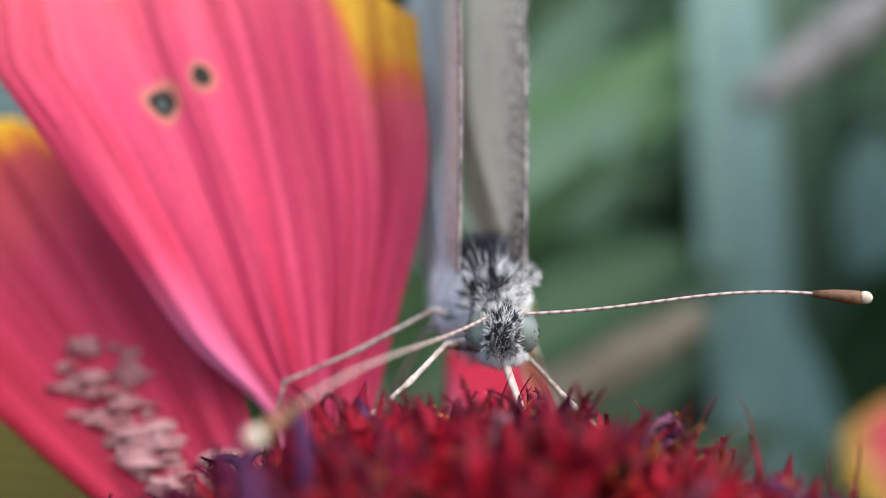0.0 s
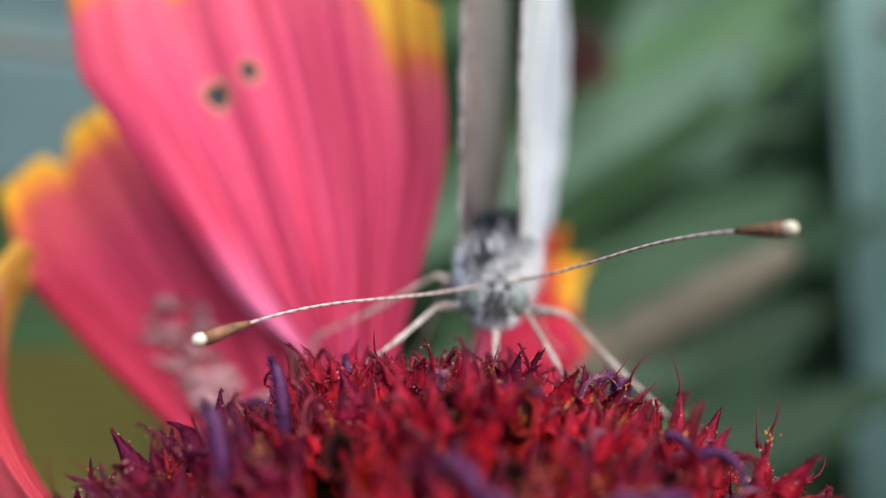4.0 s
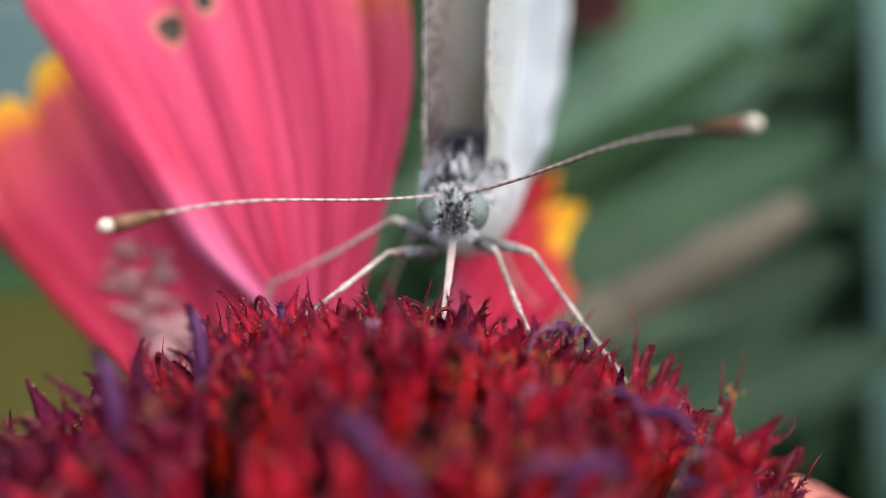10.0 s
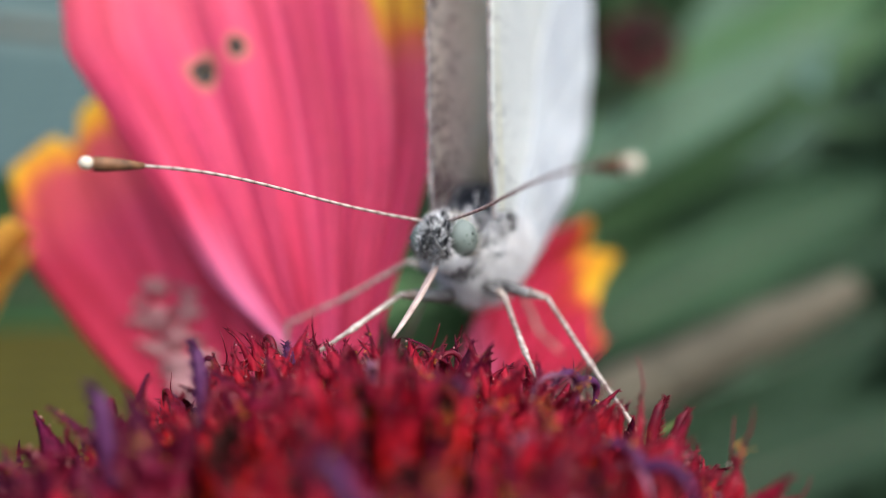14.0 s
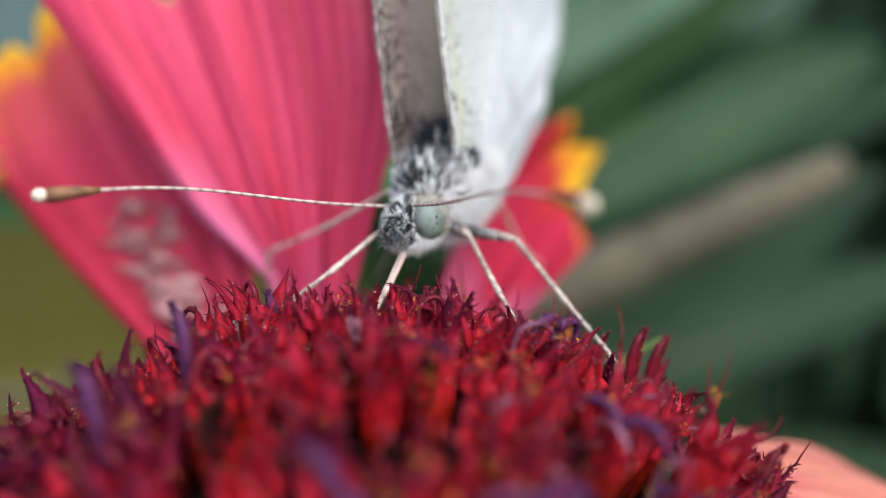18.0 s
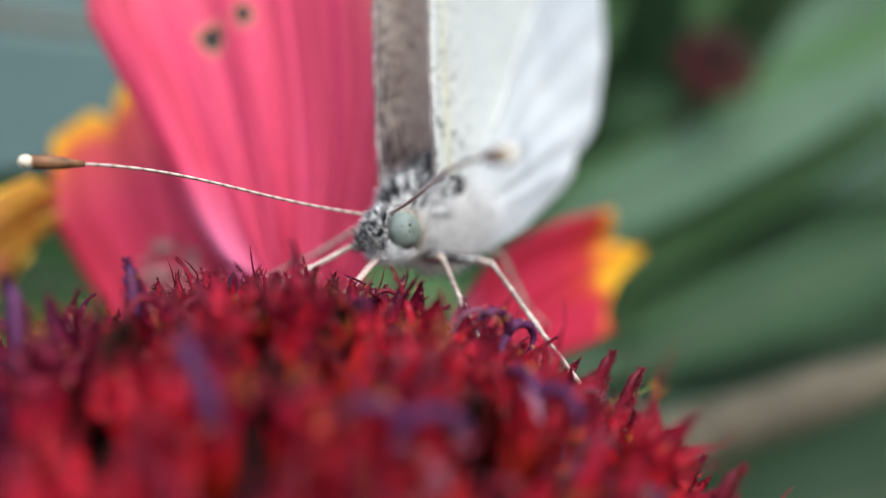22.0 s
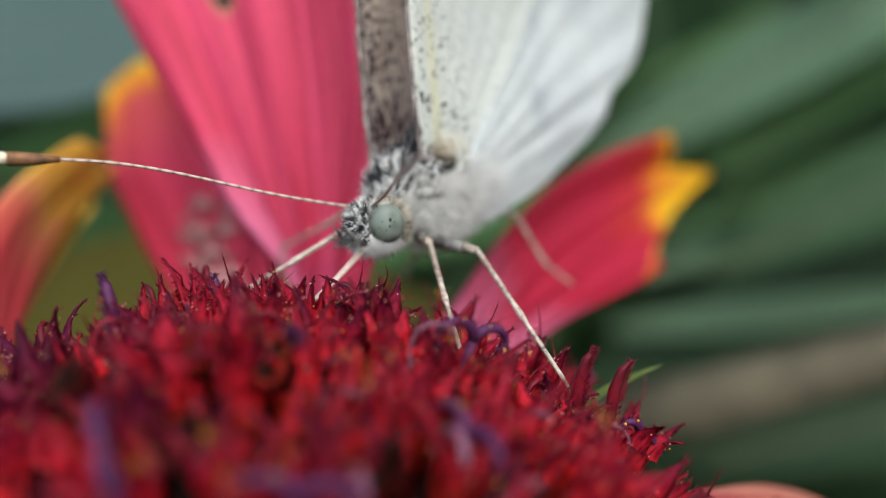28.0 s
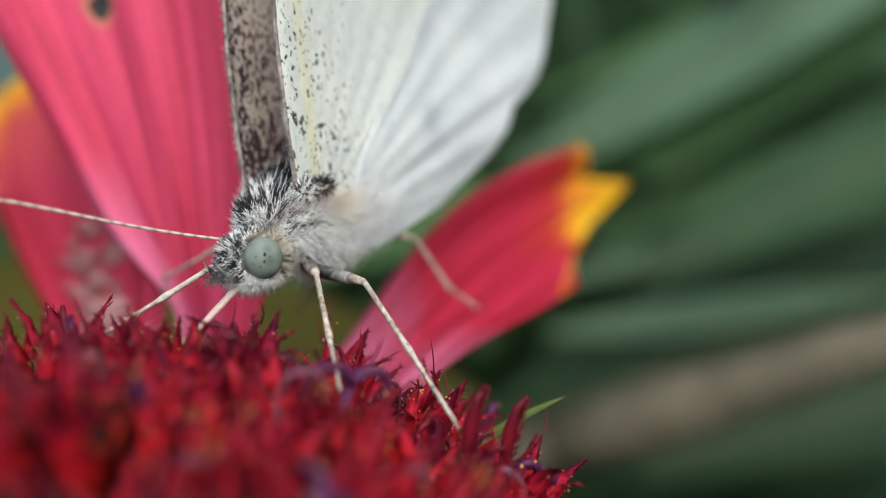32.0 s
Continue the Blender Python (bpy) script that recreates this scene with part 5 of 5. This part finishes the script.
# seconds, middle of the thorax (mm), lean and turn (degrees)
BODY = [
    (0, -0.1, 5.2, 5.3, 0, -3), (2.5, -0.05, 5.2, 5.3, 0, -3.5), (4.5, 0.53, 5.3, 5.1, 0, -14), (5.5, 0.59, 5.3, 5.4, 0, -14), (6.5, 0.66, 5.3, 5.8, 0, -14),
    (7.5, 0.68, 5.3, 5.6, 0, -14), (9.0, 0.68, 5.3, 5.6, 0, -14), (10.0, 0.68, 5.3, 5.8, 0, -14), (11.5, 0.69, 5.3, 5.4, 0, -14), (12.0, 0.69, 5.3, 5.47, -0.3, -14), (13.0, 0.64, 5.3, 5.6, -1, -14),
    (14.2, 0.38, 5.22, 5.44, -3.4, -15), (14.5, 0.32, 5.2, 5.4, -4, -15), (16.5, 0.0, 5.2, 5.1, -7, -15), (19.0, -0.1, 5.2, 5.1, -7, -18), (21.5, -0.12, 5.2, 5.1, -7, -18.5), (22.5, -0.28, 5.2, 5.1, -7, -18.5),
    (24.0, -0.2, 5.2, 5.1, -7, -19), (26.0, -0.26, 5.2, 5.07, -7, -19.5), (29.0, -0.3, 5.2, 5.04, -7.5, -19), (30.0, -0.32, 5.2, 5.03, -7.5, -19.2), (31.0, -0.48, 5.2, 5.01, -7.5, -19.5), (32, -0.56, 5.2, 5.0, -7.5, -19.5)]
# seconds, middle of the head (mm), pitch, lean and turn (degrees)
HEAD = [
    (0, -0.30, 2.0, 4.15, 0, 0, -15), (2.0, -0.34, 2.0, 4.14, 0, 0, -13), (2.5, -0.28, 2.0, 4.12, 0, 0, -12), (4.5, 0.17, 2.0, 4.06, 0, 0, -2), (5.0, 0.14, 2.0, 4.08, 0, 0, -2), (5.5, 0.23, 2.0, 4.55, 0, 0, -2),
    (6.0, 0.26, 2.0, 4.74, 0, 0, -2), (7.0, 0.25, 2.0, 4.83, 0, 0, -1), (7.5, 0.29, 2.0, 4.72, 0, 0, -1), (9.0, 0.29, 2.0, 4.83, 0, 0, 0), (9.5, 0.27, 2.0, 5.16, 0, 0, 0), (10.0, 0.25, 2.0, 5.18, 0, 0, 0),
    (11.0, 0.2, 2.0, 5.0, 0, 0, 1), (11.5, 0.25, 2.0, 4.7, 0, 0, 2), (12.0, 0.28, 2.0, 4.98, 0, 0, 2), (12.5, 0.27, 2.0, 4.7, 0, 0, 2), (13.0, 0.24, 2.0, 5.05, 0, 0, 2), (13.5, 0.12, 2.04, 5.8, 0, -2, -8), (14.0, -0.48, 2.1, 5.72, 0, -4, -18),
    (14.3, -0.7, 2.1, 5.0, 0, -5, -22), (14.6, -0.86, 2.1, 4.5, 0, -6, -24), (16.5, -0.89, 2.2, 4.23, 0, -8, -26), (18.0, -0.86, 2.2, 4.13, 0, -8, -27), (20.0, -0.83, 2.2, 4.18, 0, -8, -28), (21.5, -0.76, 2.2, 4.14, 0, -8, -28),
    (22.5, -0.88, 2.2, 4.12, 0, -8, -28), (24.0, -0.8, 2.2, 4.09, 0, -8, -28), (26.0, -0.86, 2.2, 4.03, 0, -8, -28), (29.0, -0.81, 2.25, 3.94, 0, -8, -29), (32, -0.88, 2.3, 3.87, 0, -8, -30)]
# seconds, where the tips of its left and right antenna point (mm)
TIPS = [
    (0, (10.3, -1.6, 5.3), (-7.8, -6.2, 2.35)), (2.4, (10.3, -1.6, 5.95), (-8.6, -5.6, 2.96)), (4.5, (6.6, -7.2, 6.55), (-8.95, -4.8, 3.5)), (5.0, (6.8, -7.1, 6.55), (-8.95, -4.8, 3.55)), (5.4, (7.0, -7.0, 6.6), (-8.95, -4.8, 4.6)), (6.0, (7.6, -6.6, 6.63), (-8.7, -5.0, 3.95)),
    (7.0, (6.9, -7.2, 6.76), (-7.95, -5.9, 4.3)), (9.0, (7.24, -7.0, 6.66), (-9.0, -4.4, 3.95)), (10.0, (7.26, -6.9, 7.39), (-9.0, -4.6, 5.0)), (11.0, (6.46, -7.4, 7.29), (-9.5, -4.0, 4.7)), (12.0, (6.62, -7.4, 7.05), (-9.8, -3.65, 4.36)),
    (13.0, (7.0, -7.1, 7.13), (-9.96, -3.3, 4.78)), (13.5, (6.0, -7.7, 7.2), (-10.3, -3.4, 7.0)), (14.2, (3.8, -8.28, 7.0), (-10.8, -3.6, 7.35)), (16.6, (3.9, -8.0, 6.2), (-10.94, -3.5, 6.24)), (17.4, (3.9, -8.0, 6.15), (-11.03, -3.57, 5.97)),
    (19.0, (3.68, -8.15, 5.86), (-11.1, -3.5, 5.6)), (20.5, (3.6, -8.0, 5.9), (-11.2, -3.5, 5.5)), (21.5, (4.0, -7.8, 5.6), (-10.2, -4.5, 5.55)), (23.0, (4.2, -7.7, 5.7), (-10.0, -4.6, 5.2)), (24.0, (4.3, -7.6, 5.9), (-9.7, -4.8, 5.95)), (26.0, (4.4, -7.6, 4.9), (-9.0, -5.4, 5.9)), (29.0, (5.0, -6.7, 7.4), (-10.0, -4.5, 6.3)), (32, (5.6, -6.4, 6.4), (-10.2, -4.3, 6.3))]
# seconds, where the tip of the proboscis feels between the florets (mm)
PROBE = [(0, 0.1, 0.0, 1.2), (5, -0.05, 0.1, 1.2), (12.6, -0.05, 0.1, 1.2), (13.2, -0.3, -0.2, 2.4), (13.6, -1.6, -0.4, 3.4), (14.0, -2.2, -0.3, 2.0), (14.6, -2.0, -0.3, 1.65), (20, -2.0, -0.3, 1.6), (26, -2.0, -0.3, 1.75), (32, -2.0, -0.3, 1.65)]


def between(table, t, k):
    times = [row[0] for row in table]
    return np.array([np.interp(t, times, [np.ravel(row[k])[c] for row in table]) for c in range(len(np.ravel(table[0][k])))])


def head_at(t):
    x, y, z, pitch, lean, turn = (float(between(HEAD, t, k)[0]) for k in range(1, 7))
    return pose(x * MM, y * MM, z * MM, pitch, lean, turn)


# seconds, where the knees of its two left legs stand as the body sways (mm)
FRONT_KNEE = [(7, 2.91, 3.2, 3.78), (9.5, 3.03, 3.2, 3.76), (12, 3.15, 3.2, 3.74), (14, 3.05, 3.2, 3.78), (14.5, 2.8, 3.2, 3.55), (16.5, 2.56, 3.2, 3.38), (20, 2.74, 3.2, 3.4), (22.5, 2.6, 3.2, 3.27), (26, 2.63, 3.2, 3.15), (29, 2.37, 3.2, 3.18), (32, 2.4, 3.2, 3.18)]
NEAR_KNEE = [(0, 0.7, 3.0, 3.45), (2.5, 0.75, 3.0, 3.45), (4.5, 1.6, 3.0, 3.5), (7, 1.7, 3.0, 3.54), (12, 1.92, 3.0, 3.6), (14, 1.59, 3.0, 3.74), (14.5, 1.2, 3.0, 3.71), (16.5, 0.9, 3.0, 3.65), (20, 1.07, 3.0, 3.52), (22.5, 0.9, 3.0, 3.3), (24, 0.87, 3.0, 3.4), (29, 0.8, 3.0, 3.28), (32, 0.9, 3.0, 3.28)]


# seconds, rise (mm) and dip (degrees) of the stalk behind the flower
SWAY = [(0, 1, -5), (7, 2, -7), (10, 0.5, -7), (12, -2.5, -5), (14, -1, -5), (17, -0.5, -4), (19, 0.5, -2), (20, -2.5, -3), (22.5, -4, -1), (24, -4.5, 1), (26, -7.5, -1), (30, -6, 2), (32, -7.8, -1)]


def swing(foot, knee, to):
    """Turns a leg on its planted foot until its knee points as given."""
    root = Matrix.Translation((Vector(foot) - BASE) * MM)
    turn = (Vector(knee) - Vector(foot)).rotation_difference(Vector(to) - Vector(foot))
    return root @ turn.to_matrix().to_4x4() @ root.inverted()


def aimed(t, root, tip):
    """The pose, on the head, of a feeler that grows from root and points at tip."""
    x = ((head_at(t).inverted() @ (Vector(tip) * MM)) - root * MM).normalized()
    y = Vector((0, 0, 1)).cross(x).normalized()
    return Matrix.Translation(root * MM) @ Matrix((x, y, x.cross(y))).transposed().to_4x4()


def motions():
    away = Matrix.Translation(-butterfly.location)
    for ob in movers:
        walk(ob, [(t, away @ body_pose(*row)) for t, *row in BODY])
    hip = Matrix.Translation((Vector((0.6, 4.6, 3.6)) - BASE) * MM)
    rows = [(t, hip @ pose(0, 0, 0, 0, 0, a) @ hip.inverted()) for t, a in ((0, 84), (1.2, 84), (2.5, 78), (4.4, 6), (6.2, 4))]
    walk(front_leg, rows + [(t, swing((6.06, 1.0, -0.55), (2.7, 3.2, 3.4), k)) for t, *k in FRONT_KNEE])
    walk(near_leg, [(t, swing((3.06, -0.4, 0.5), (1.0, 3.0, 3.5), k)) for t, *k in NEAR_KNEE])
    # flower and stalk sway against each other in the breeze
    walk(swaying_stalk, [(t, pose(3 * MM, 52 * MM, (-13 + dz) * MM, 0, a, 0)) for t, dz, a in SWAY])
    walk(head, [(t, away @ head_at(t)) for t, *_ in HEAD])
    for side, k in ((1, 1), (-1, 2)):
        walk(antennae[side], [(t, aimed(t, ANT_ROOT[side], between(TIPS, t, k))) for t, *_ in TIPS])
    walk(tongue, [(t, aimed(t, TONGUE_ROOT, tip)) for t, *tip in PROBE])


motions()
